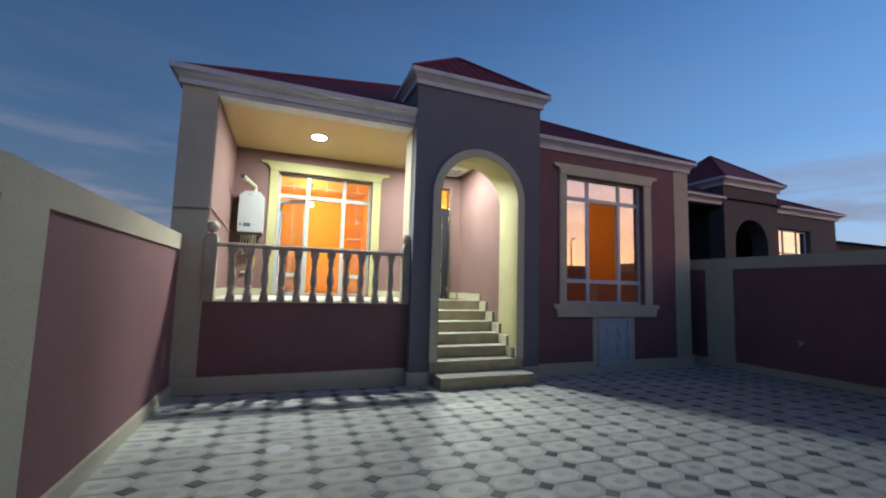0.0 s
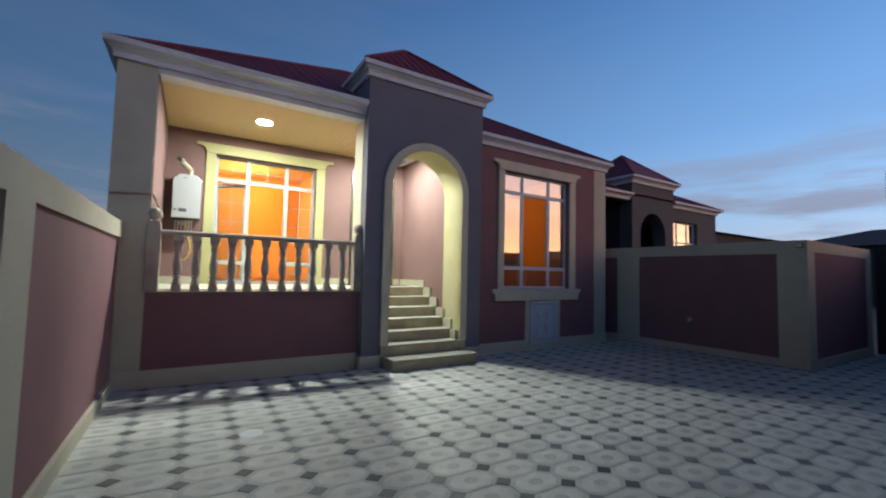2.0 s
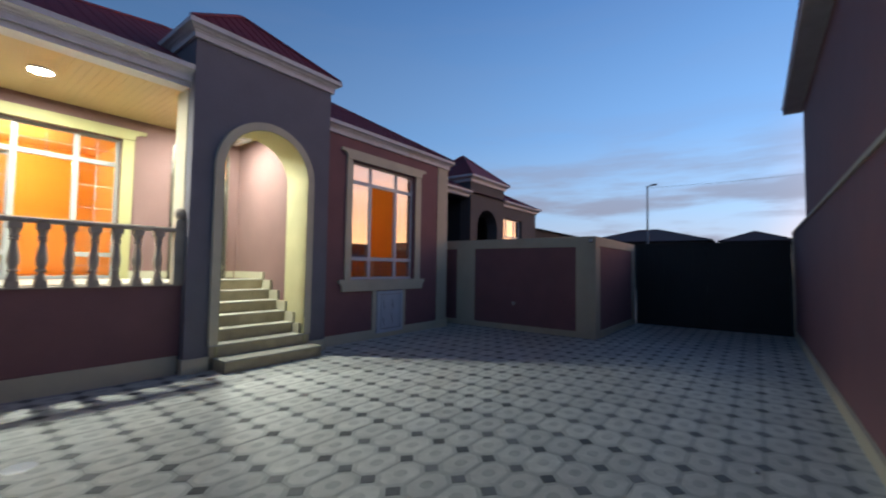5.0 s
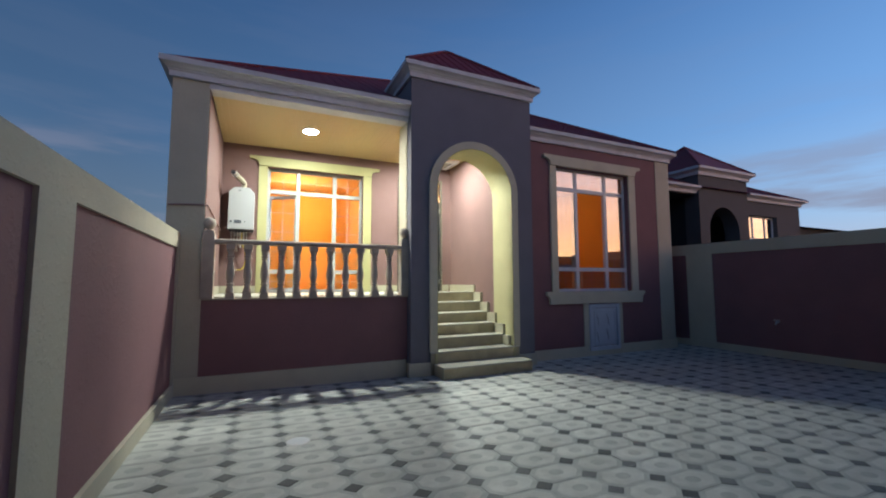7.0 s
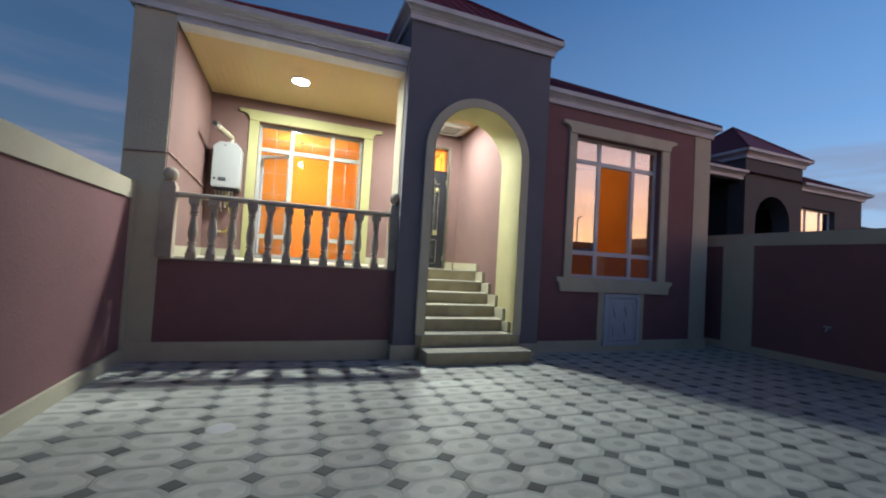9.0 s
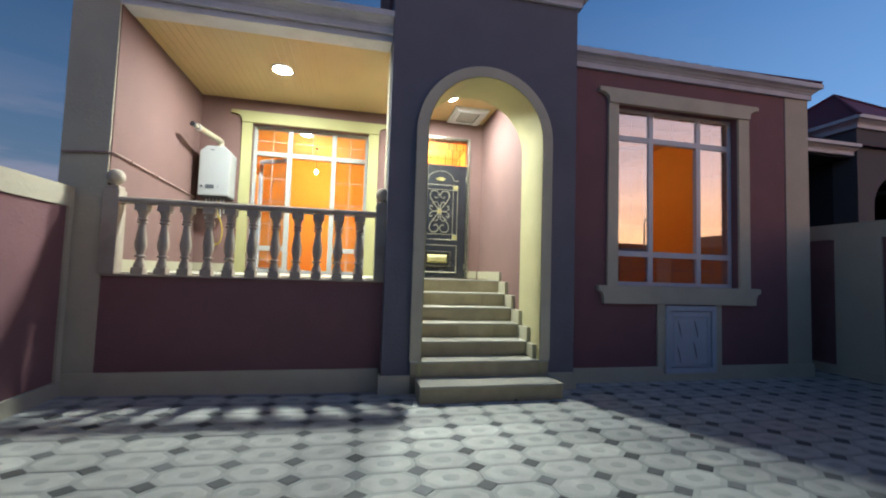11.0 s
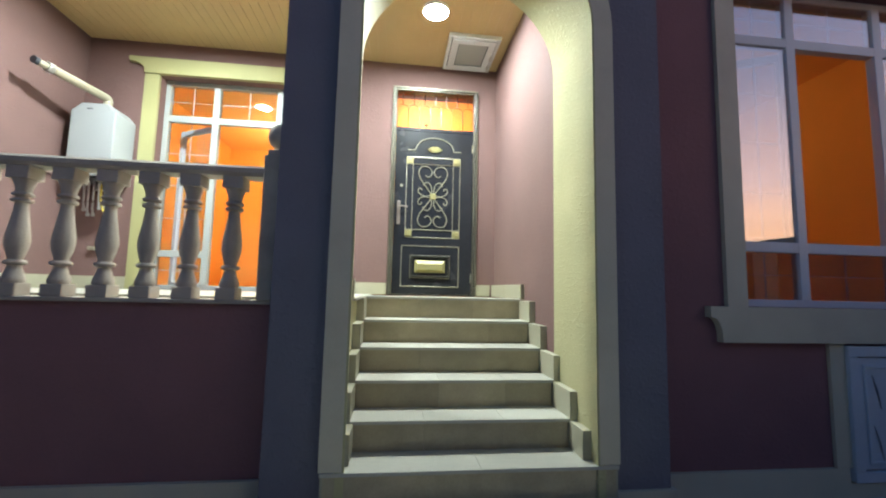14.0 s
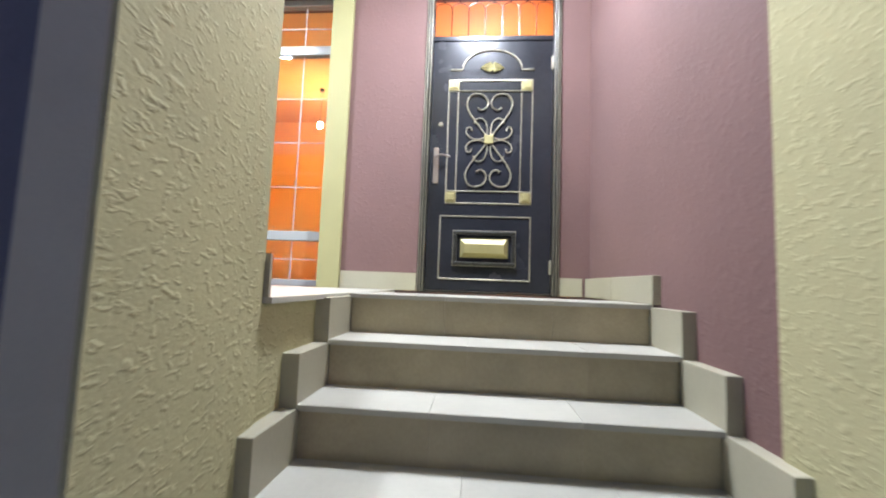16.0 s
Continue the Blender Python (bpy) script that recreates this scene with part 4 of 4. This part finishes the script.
bmesh.ops.recalc_face_normals(bm, faces=bm.faces)
part("gold_panel", bm, GOLD, leaf, "bevelled gold plate")
# handle, keyhole, hinges
c = dp(0.025, 0.49)
part("handle", boxes((c.x - 0.023, c.x + 0.023, LY - 0.014, LY, c.z - 0.155, c.z + 0.145), bevel=0.008), COPPER, leaf, "bronze handle plate with a lever")
bm = bmesh.new()
tube(bm, [(c.x, LY - 0.008, c.z + 0.065), (c.x, LY - 0.05, c.z + 0.065), (c.x + 0.05, LY - 0.055, c.z + 0.072), (c.x + 0.115, LY - 0.05, c.z + 0.06)], [0.011, 0.01, 0.009, 0.008])
part("lever", bm, COPPER, leaf)
c = dp(0.055, 0.655)
bm = bmesh.new()
lathe(bm, [(0.02, 0), (0.02, 0.006), (0.015, 0.01)], 0, 0, 0, 14)
bmesh.ops.transform(bm, matrix=Matrix.Translation((c.x, LY, c.z)) @ Matrix.Rotation(radians(90), 4, "X"), verts=bm.verts)
part("keyhole_cover", bm, SILVER_GOLD, leaf)
for v in (0.10, 0.905):
    c = dp(0.995, v)
    bm = bmesh.new()
    lathe(bm, [(0.011, -0.055), (0.013, -0.05), (0.013, 0.05), (0.011, 0.055)], DX1 - 0.05, LY - 0.012, c.z, 10)
    part("hinge", bm, SILVER_GOLD, door, "bright steel hinge")
# bars before the fanlight
FW = DX1 - DX0 - 0.092
for i in range(7):
    x = DX0 + 0.046 + FW * (i + 0.5) / 7
    bm = bmesh.new()
    z0, z1 = LZ1 + 0.045, DZ1 - 0.046
    w = FW / 14 * 0.96
    tube(bm, [(x - w, LY + 0.02, z0), (x - w, LY + 0.02, z0 + 0.26)], 0.0045)
    tube(bm, [(x - w * math.cos(math.pi * k / 8), LY + 0.02, z0 + 0.26 + 0.05 * math.sin(math.pi * k / 8)) for k in range(9)], 0.003)
    tube(bm, [(x, LY + 0.02, z0 + 0.31), (x, LY + 0.02, z1)], 0.0045)
    part("fanlight_bar", bm, DOOR, door)

# ---------------------------------------------------------------- boiler with its pipes
boiler = thing("wall_boiler", "white enamelled gas boiler on the terrace wall", "boiler", (-0.57, 8.8, 2.56))
X0, X1, Y0, Y1, Z0, Z1 = -0.757, -0.312, 8.62, 8.975, 2.545, 3.345
bm = bmesh.new()
extrude_xz(bm, [(X0, Z0), (X1, Z0), (X1, Z1 - 0.095), (X1 - 0.085, Z1), (X0 + 0.10, Z1), (X0, Z1 - 0.09)], Y0, Y1)
bmesh.ops.bevel(bm, geom=bm.edges[:], offset=0.008, segments=2, affect="EDGES", profile=0.5)
part("casing", bm, BOILER, boiler)
part("display", boxes((-0.652, -0.528, Y0 - 0.006, Y0 + 0.002, 2.655, 2.715), bevel=0.003), DARK_PLASTIC, boiler, "dark control panel")
for x in (-0.633, -0.592, -0.552):
    part("display_field", boxes((x - 0.014, x + 0.014, Y0 - 0.008, Y0 - 0.005, 2.672, 2.70)), GREY_SCREEN, boiler)
bm = bmesh.new()
lathe(bm, [(0.019, 0), (0.019, 0.012), (0.014, 0.016)], 0, 0, 0, 14)
bmesh.ops.transform(bm, matrix=Matrix.Translation((-0.705, Y0, 2.685)) @ Matrix.Rotation(radians(90), 4, "X"), verts=bm.verts)
part("dial", bm, DARK_PLASTIC, boiler)
part("badge", boxes((-0.60, -0.545, Y0 - 0.003, Y0 + 0.001, 3.275, 3.287)), DARK_PLASTIC, boiler)
part("warning_mark", boxes((-0.475, -0.462, Y0 - 0.003, Y0 + 0.001, 2.68, 2.695)), DARK_PLASTIC, boiler)
part("base_tray", boxes((X0 + 0.02, X1 - 0.02, Y0 + 0.03, Y1, Z0 - 0.02, Z0 + 0.01), bevel=0.004), DARK_PLASTIC, boiler)
bm = bmesh.new()
e0, e1 = Vector((-0.50, 8.77, 3.33)), Vector((-0.635, 8.12, 3.475))
k = (e1 - Vector((-0.505, 8.74, 3.46))).normalized()
tube(bm, [e0, (-0.50, 8.77, 3.43), (-0.50, 8.765, 3.455), (-0.502, 8.75, 3.458), Vector((-0.505, 8.72, 3.462)), e1], 0.044, 12)
flue = part("flue", bm, FLUE, boiler, "ivory coaxial flue pipe")
bm = bmesh.new()
tube(bm, [e1 - k * 0.05, e1 - k * 0.045, e1, e1 + k * 0.005], [0.047, 0.051, 0.051, 0.047], 12)
part("flue_collar", bm, CHROME, flue)
bm = bmesh.new()
tube(bm, [e1, e1 + k * 0.10], 0.032, 12)
part("inner_pipe", bm, FLUE, flue)
bm = bmesh.new()
tube(bm, [e1 + k * 0.085, e1 + k * 0.125], 0.037, 12)
part("flue_cap", bm, DARK_PLASTIC, flue)
for i, (x, zb, m) in enumerate(((-0.70, 2.20, CHROME), (-0.655, 2.14, CHROME), (-0.60, 2.14, CHROME), (-0.545, 2.22, UPVC), (-0.485, 2.24, UPVC), (-0.44, 2.30, CHROME))):
    bm = bmesh.new()
    tube(bm, [(x, 8.84, Z0), (x, 8.85, zb + 0.08), (x + 0.004, 8.86, zb)], 0.011, 8)
    lathe(bm, [(0.017, 0), (0.017, 0.03)], x, 8.845, Z0 - 0.07, 8)
    lathe(bm, [(0.017, 0), (0.02, 0.008), (0.017, 0.04)], x + 0.004, 8.86, zb - 0.01, 8)
    part("pipe", bm, m, boiler)
bm = bmesh.new()
tube(bm, curve_points([(-0.52, 8.84, 2.5), (-0.51, 8.83, 2.30), (-0.45, 8.84, 2.12), (-0.44, 8.87, 1.95), (-0.50, 8.93, 1.80), (-0.62, 8.95, 1.78)]), 0.010, 8)
part("gas_hose", bm, YELLOW_HOSE, boiler, "yellow gas hose")
part("wall_connection", boxes((-0.67, -0.59, 8.93, 8.978, 1.76, 1.80), bevel=0.006), FLUE, boiler)
part("valve_block", boxes((-0.66, -0.52, 8.90, 8.975, 2.44, 2.50), bevel=0.01), CHROME, boiler)

# gas pipe over the pier and along the wall
gp = thing("gas_pipe", "thin painted gas pipe clipped to the terrace wall", "pipe", (-0.9, 7.5, 2.6))
bm = bmesh.new()
tube(bm, [(-1.34, FRONT - 0.018, 2.59), (-0.925, FRONT - 0.018, 2.615), (-0.885, FRONT + 0.01, 2.62), (-0.884, 6.7, 2.625), (-0.884, 8.85, 2.535)], 0.012, 8)
part("run", bm, PIPE, gp)
for y in (6.95, 7.6, 8.3):
    z = 2.625 - 0.09 * (y - 6.7) / 2.15
    part("clip", boxes((-0.902, -0.868, y - 0.012, y + 0.012, z - 0.02, z + 0.02), bevel=0.004), PIPE, gp)

# ceiling hatch over the landing
ch = thing("ceiling_hatch", "white framed access hatch in the plank ceiling", "hatch", (3.66, 8.68, CEIL))
hx0, hx1, hy0, hy1 = 3.31, 3.91, 8.23, 8.94
def ring(d0, d1, z0, z1, bevel=0.004):
    """A rectangular frame in the hatch, from d0 to d1 inwards of its edge."""
    return boxes((hx0 + d0, hx1 - d0, hy0 + d0, hy0 + d1, z0, z1), (hx0 + d0, hx1 - d0, hy1 - d1, hy1 - d0, z0, z1),
                 (hx0 + d0, hx0 + d1, hy0 + d1, hy1 - d1, z0, z1), (hx1 - d1, hx1 - d0, hy0 + d1, hy1 - d1, z0, z1), bevel=bevel)


part("hatch_frame", ring(0.0, 0.035, CEIL - 0.048, CEIL), UPVC, ch)
part("frame_gap", ring(0.035, 0.047, CEIL - 0.020, CEIL, 0.0), GREY_SCREEN, ch, "dark gap round the sash")
part("hatch_sash", ring(0.047, 0.125, CEIL - 0.058, CEIL), UPVC, ch)
part("gasket", ring(0.125, 0.133, CEIL - 0.050, CEIL, 0.0), GREY_SCREEN, ch, "dark rubber gasket")
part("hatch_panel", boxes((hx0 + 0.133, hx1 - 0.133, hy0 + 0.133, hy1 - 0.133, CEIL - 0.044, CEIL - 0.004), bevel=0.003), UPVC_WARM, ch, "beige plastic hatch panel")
part("latch", boxes((3.60, 3.63, hy0 + 0.015, hy0 + 0.10, CEIL - 0.074, CEIL - 0.056), bevel=0.005), UPVC, ch)
for y in (8.56, 8.78):
    part("hinge", boxes((hx1 - 0.062, hx1 - 0.026, y, y + 0.09, CEIL - 0.066, CEIL - 0.046), bevel=0.004), CHROME, ch)

# basement hatch under the window
bh = thing("basement_hatch", "white painted basement hatch door with pressed grooves", "hatch", (6.51, WING, 0.11))
bm = boxes((6.09, 6.94, WING - 0.05, WING, 0.985, 1.06), (6.09, 6.94, WING - 0.05, WING, 0.105, 0.18), (6.09, 6.17, WING - 0.05, WING, 0.18, 0.985), (6.86, 6.94, WING - 0.05, WING, 0.18, 0.985), bevel=0.006)
part("hatch_frame", bm, HATCH, bh)
bd = part("hatch_door", boxes((6.18, 6.85, WING - 0.032, WING, 0.19, 0.975), bevel=0.004), HATCH, bh)
bm = boxes((6.22, 6.81, WING - 0.046, WING - 0.03, 0.225, 0.25), (6.22, 6.81, WING - 0.046, WING - 0.03, 0.90, 0.925), (6.22, 6.245, WING - 0.046, WING - 0.03, 0.25, 0.90), (6.785, 6.81, WING - 0.046, WING - 0.03, 0.25, 0.90), bevel=0.004)
part("door_moulding", bm, HATCH, bd)
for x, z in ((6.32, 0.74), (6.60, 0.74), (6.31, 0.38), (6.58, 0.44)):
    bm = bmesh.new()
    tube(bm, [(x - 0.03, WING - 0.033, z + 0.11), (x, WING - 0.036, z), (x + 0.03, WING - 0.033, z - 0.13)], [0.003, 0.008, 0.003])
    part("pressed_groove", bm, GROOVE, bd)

# small things in the yard
tap = thing("garden_tap", "small bright metal garden tap on the fence wall", "tap", (9.41, 4.86, 0.7))
bm = bmesh.new()
tube(bm, [(9.425, 4.86, 0.70), (9.36, 4.86, 0.70), (9.31, 4.86, 0.695), (9.29, 4.86, 0.66)], [0.014, 0.014, 0.016, 0.012], 8)
part("spout", bm, CHROME, tap)
bm = boxes((9.325, 9.345, 4.80, 4.92, 0.735, 0.75), bevel=0.005)
tube(bm, [(9.335, 4.86, 0.70), (9.335, 4.86, 0.74)], 0.008)
part("tap_handle", bm, UPVC, tap)
dr = thing("floor_drain", "round pale drain cover in the paving", "drain", (0.19, 4.30, slope(0.19)))
bm = bmesh.new()
lathe(bm, [(0.10, 0.0), (0.10, 0.006), (0.092, 0.009), (0.03, 0.009)], 0.19, 4.30, slope(0.19), 24)
part("cover", bm, UPVC, dr)
bm = bmesh.new()
lathe(bm, [(0.112, 0.001), (0.112, 0.004), (0.101, 0.005)], 0.19, 4.30, slope(0.19), 24)
part("rim", bm, CHROME, dr)
sp = thing("paper_scrap", "small crumpled white paper scrap on the paving", "litter", (SCRAP_X, SCRAP_Y, 0.0))
bm = bmesh.new()
rnd = random.Random(7)
grid = [[bm.verts.new((SCRAP_X + 0.02 * (i - 2) + rnd.uniform(-0.004, 0.004), SCRAP_Y + 0.014 * (j - 1.5) + rnd.uniform(-0.004, 0.004), 0.006 + rnd.uniform(0, 0.012))) for j in range(4)] for i in range(5)]
for i in range(4):
    for j in range(3):
        bm.faces.new((grid[i][j], grid[i + 1][j], grid[i + 1][j + 1], grid[i][j + 1]))
bmesh.ops.solidify(bm, geom=bm.faces[:], thickness=0.002)
part("sheet", bm, UPVC, sp)
fl = thing("wall_spotlight", "small dark spotlight with a pale face on the fence corner", "outdoor lamp", (9.38, 2.80, 2.32))
part("bracket", boxes((9.385, 9.40, 2.80, 2.87, 2.28, 2.36), bevel=0.004), DARK_PLASTIC, fl)
part("housing", boxes((9.31, 9.386, 2.79, 2.88, 2.27, 2.37), bevel=0.012), DARK_PLASTIC, fl)
part("face", boxes((9.304, 9.311, 2.80, 2.87, 2.285, 2.355), bevel=0.002), HATCH, fl)

# ---------------------------------------------------------------- neighbouring house beyond the fence
nh = thing("neighbour_house", "unlit grey house with a dark red roof and arched tower", "house", (14.2, 9.5, -0.1))
NX0, NX1, NY = 12.9, 15.55, 8.62
ar, ax, az = 0.80, 14.18, 3.24
a2 = [(ax - ar * math.cos(math.pi * i / 20), az + ar * math.sin(math.pi * i / 20)) for i in range(21)]
bm = bmesh.new()
extrude_xz(bm, [(NX0, -0.1), (NX0, 5.1), (NX1, 5.1), (NX1, -0.1), (ax + ar, -0.1)] + a2[::-1] + [(ax - ar, -0.1)], NY, NY + 0.5)
box(bm, NX0, NX1, NY + 0.5, 11.3, 4.4, 5.1)
part("tower_wall", bm, NB_WALL, nh)
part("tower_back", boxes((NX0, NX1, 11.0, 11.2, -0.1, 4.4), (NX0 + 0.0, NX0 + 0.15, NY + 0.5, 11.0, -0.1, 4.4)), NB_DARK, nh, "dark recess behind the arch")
bm = bmesh.new()
sweep(bm, [(NX0, 11.3), (NX0, NY), (NX1, NY), (NX1, 11.3)], [(o * 1.35, 5.05 + q * 1.1) for o, q in PROF])
part("tower_cornice", bm, WHITE_CORNICE, nh)
part("tower_roof", hip_roof(NX0 - 0.2, NX1 + 0.2, NY - 0.2, NY + 2.85, 5.28, 0.83, 9.0), ROOF, nh)
WXa, WXb, WZa, WZb = 15.75, 17.55, 2.0, 3.92
NW = NY + 0.12
part("wing_wall", boxes((NX1, WXa, NW, NW + 0.3, -0.1, 4.45), (WXb, 19.1, NW, NW + 0.3, -0.1, 4.45), (WXa, WXb, NW, NW + 0.3, WZb, 4.45), (WXa, WXb, NW, NW + 0.3, -0.1, WZa), (18.8, 19.1, NW + 0.3, 15, -0.1, 4.45)), NB_WALL, nh)
bm = bmesh.new()
sweep(bm, [(NX1, NW), (19.1, NW), (19.1, 15)], [(o * 1.5, 4.42 + q) for o, q in PROF])
part("wing_cornice", bm, WHITE_CORNICE, nh)
nw = part("window_frame", boxes((WXa, WXb, NW + 0.15, NW + 0.2, WZb - 0.06, WZb), (WXa, WXb, NW + 0.15, NW + 0.2, WZa, WZa + 0.06), (WXa, WXa + 0.06, NW + 0.15, NW + 0.2, WZa, WZb), (WXb - 0.06, WXb, NW + 0.15, NW + 0.2, WZa, WZb),
                                (16.22, 16.29, NW + 0.15, NW + 0.2, WZa, WZb), (16.98, 17.05, NW + 0.15, NW + 0.2, WZa, WZb), (WXa, WXb, NW + 0.152, NW + 0.198, 3.05, 3.12)), UPVC, nh, "white plastic window frame")
for a, b in ((WXa + 0.06, 16.22), (16.29, 16.98), (17.05, WXb - 0.06)):
    for c, d in ((WZa + 0.06, 3.05), (3.12, WZb - 0.06)):
        part("pane", boxes((a, b, NW + 0.17, NW + 0.176, c, d)), NB_GLASS, nw)
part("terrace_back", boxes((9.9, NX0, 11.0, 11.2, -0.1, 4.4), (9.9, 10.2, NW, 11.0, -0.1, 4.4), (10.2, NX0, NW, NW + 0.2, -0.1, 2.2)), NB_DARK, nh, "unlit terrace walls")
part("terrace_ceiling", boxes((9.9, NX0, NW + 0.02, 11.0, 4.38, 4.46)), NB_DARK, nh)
bm = bmesh.new()
sweep(bm, [(9.9, 15), (9.9, NW), (NX0, NW)], [(o * 1.5, 4.42 + q) for o, q in PROF])
part("terrace_cornice", bm, WHITE_CORNICE, nh)
part("roof", hip_roof(9.68, 19.33, NW - 0.22, 17.5, 4.62, 0.52, 0.3), ROOF, nh)
part("rear_wall", boxes((9.9, 19.1, 15.0, 15.2, -0.1, 4.45)), NB_DARK, nh)

# ---------------------------------------------------------------- distance
def far_house(x0, x1, y0, y1, z, s, label):
    h = thing("distant_house", label, "house", ((x0 + x1) / 2, (y0 + y1) / 2, -0.12), group="distant houses")
    part("wall", boxes((x0 + 0.5, x1 - 0.5, y0 + 0.5, y1 - 0.5, -0.12, z)), FAR_WALL, h)
    part("roof", hip_roof(x0, x1, y0, y1, z, s, 90.0), FAR_DARK, h)
    for i in range(3):
        y = y0 + (y1 - y0) * (0.25 + 0.25 * i)
        part("window", boxes((x0 + 0.46, x0 + 0.51, y - 0.5, y + 0.5, z - 1.9, z - 0.6)), DARK_PLASTIC, h)


far_house(41, 51, 2.6, 14.5, 4.35, 0.30, "distant low house with a dark hip roof")
far_house(41, 48, -2.8, 2.3, 4.2, 0.38, "small distant house with a pointed dark roof")
far_house(24, 47, 15.5, 30, 5.35, 0.13, "long distant house with a flat dark green roof")
far_house(35, 47, -28.5, -19.5, 3.5, 0.12, "distant house standing dark before the sunset")
far_house(16, 28, -40, -31, 2.7, 0.12, "distant house with a low dark roof")


def street_pole(x, y, h, arm):
    p = thing("street_lamp", "tall thin street lamp post, unlit", "street lamp", (x, y, -0.12), group="street lamps")
    bm = bmesh.new()
    tube(bm, [(x, y, -0.12), (x, y, h * 0.5), (x, y, h)], [0.11, 0.09, 0.06], 8)
    part("post", bm, POST, p)
    bm = bmesh.new()
    tube(bm, [(x, y, h - 0.05), (x, y + arm, h + 0.08)], 0.05, 6)
    part("arm", bm, POST, p)
    part("lamp_head", boxes((x - 0.12, x + 0.12, y + arm - 0.35, y + arm + 0.1, h + 0.02, h + 0.14), bevel=0.03), FAR_DARK, p)
    return p


street_pole(40, 7.45, 9.3, -0.45)
street_pole(30.6, -24.6, 7.4, 0.6)
wire = thing("overhead_cable", "thin dark overhead cable from the lamp post", "cable", (40, 7, 9.2))
bm = bmesh.new()
tube(bm, [(40, 7.4, 9.15), (40, 2, 9.0), (40, -4, 9.05), (40, -14, 9.6)], 0.010, 5)
part("strand", bm, FAR_DARK, wire)
# ---------------------------------------------------------------- yard tiles
PX, PY, OX, OY = 0.44, 0.268, 0.925, 5.36
CXT, CYT = 0.080, 0.072     # cut corners


def octo(a, b, cx, cy):
    return [(-a + cx, -b), (a - cx, -b), (a, -b + cy), (a, b - cy), (a - cx, b), (-a + cx, b), (-a, b - cy), (-a, -b + cy)]


def tile_mesh():
    """Verts, faces and materials of one octagon: grey rim, pale field, grey middle."""
    g = 0.0009
    r0 = octo(PX / 2 - g, PY / 2 - g, CXT, CYT)
    r1 = octo(PX / 2 - g - 0.004, PY / 2 - g - 0.003, CXT, CYT)
    r2 = octo(PX / 2 - 0.032, PY / 2 - 0.023, CXT + 0.008, CYT + 0.006)
    r3 = octo(PX / 2 - 0.038, PY / 2 - 0.028, CXT + 0.009, CYT + 0.007)
    r4 = octo(0.062, 0.047, 0.034, 0.026)
    r5 = octo(0.056, 0.042, 0.032, 0.024)
    V, F, M = [], [], []
    for r, z in ((r0, -0.014), (r0, -0.0012), (r1, 0.0), (r2, 0.0), (r3, 0.0016), (r4, 0.0016), (r5, 0.0008)):
        V += [(x, y, z) for x, y in r]
    for k, m in enumerate((1, 1, 1, 0, 0, 1)):
        for i in range(8):
            j = (i + 1) % 8
            F.append((k * 8 + i, k * 8 + j, k * 8 + 8 + j, k * 8 + 8 + i))
            M.append(m)
    F.append(tuple(range(48, 56)))
    M.append(1)
    return V, F, M


def lozenge_mesh():
    a, b = CXT - 0.0012, CYT - 0.001
    V = [(-a, 0, -0.014), (0, -b, -0.014), (a, 0, -0.014), (0, b, -0.014), (-a, 0, -0.002), (0, -b, -0.002), (a, 0, -0.002), (0, b, -0.002),
         (-a + 0.005, 0, 0.0008), (0, -b + 0.004, 0.0008), (a - 0.005, 0, 0.0008), (0, b - 0.004, 0.0008)]
    F = [(k + i, k + (i + 1) % 4, k + 4 + (i + 1) % 4, k + 4 + i) for k in (0, 4) for i in range(4)] + [(8, 9, 10, 11)]
    return V, F, [0] * len(F)


def in_yard(x, y, m=0.0):
    return -1.17 + m < x < 13.3 - m and -0.98 + m < y and (y < FRONT - 0.03 - m if x < TX1 else y < WING - 0.03 - m if x < 8.75 else (y < 12 if x < 9.37 - m else y < 2.73 - m))


def covered(x, y):
    """Under the steps and plinths."""
    return 2.6 < x < 4.1 and y > 6.2


def shared(name, geo, mats):
    me = bpy.data.meshes.new(name)
    me.from_pydata(geo[0], [], geo[1])
    for m in mats:
        me.materials.append(m)
    for p, i in zip(me.polygons, geo[2]):
        p.material_index = i
    return me


def lay(name, geo, mats, far_mats, dx, dy, near):
    """Pieces of the yard paving: the nearest 300 singly, the rest joined."""
    me = shared(name, geo, mats)
    spots = []
    for i in range(-8, 32):
        for j in range(-28, 28):
            x, y = OX + PX * (i + dx), OY - PY * (j + dy)
            if in_yard(x, y) and not covered(x, y):
                spots.append((x, y))
    spots.sort(key=lambda p: abs(p[0] - near[0]) + 1.2 * abs(p[1] - near[1]))
    rnd = random.Random(4)
    def tilt():
        return (rnd.uniform(-0.0016, 0.0016))
    for x, y in spots[:300]:
        o = piece(name, me, yard, (x, y, slope(x) + tilt()))
        o.rotation_euler = (rnd.uniform(-0.004, 0.004), rnd.uniform(-0.004, 0.004) + (0.02 if x < 1.3 else 0), rnd.uniform(-0.006, 0.006))
    V, F, M = [], [], []
    for x, y in spots[300:]:
        k, z = len(V), slope(x) + tilt()
        V += [(x + a, y + b, z + c - (0.02 * a if x < 1.3 else 0)) for a, b, c in geo[0]]
        F += [tuple(q + k for q in f) for f in geo[1]]
        M += geo[2]
    o = new(name + "_field", shared(name + "_field", (V, F, M), far_mats))
    o.parent = yard
    tagged(o, kind="stuff")


lay("tile", tile_mesh(), (T_PALE, T_GREY), (S_PALE, S_GREY), 0.5, 0.5, (2.2, 3.6))
lay("dark_tile", lozenge_mesh(), (T_DARK,), (S_DARK,), 0, 0, (2.2, 3.6))
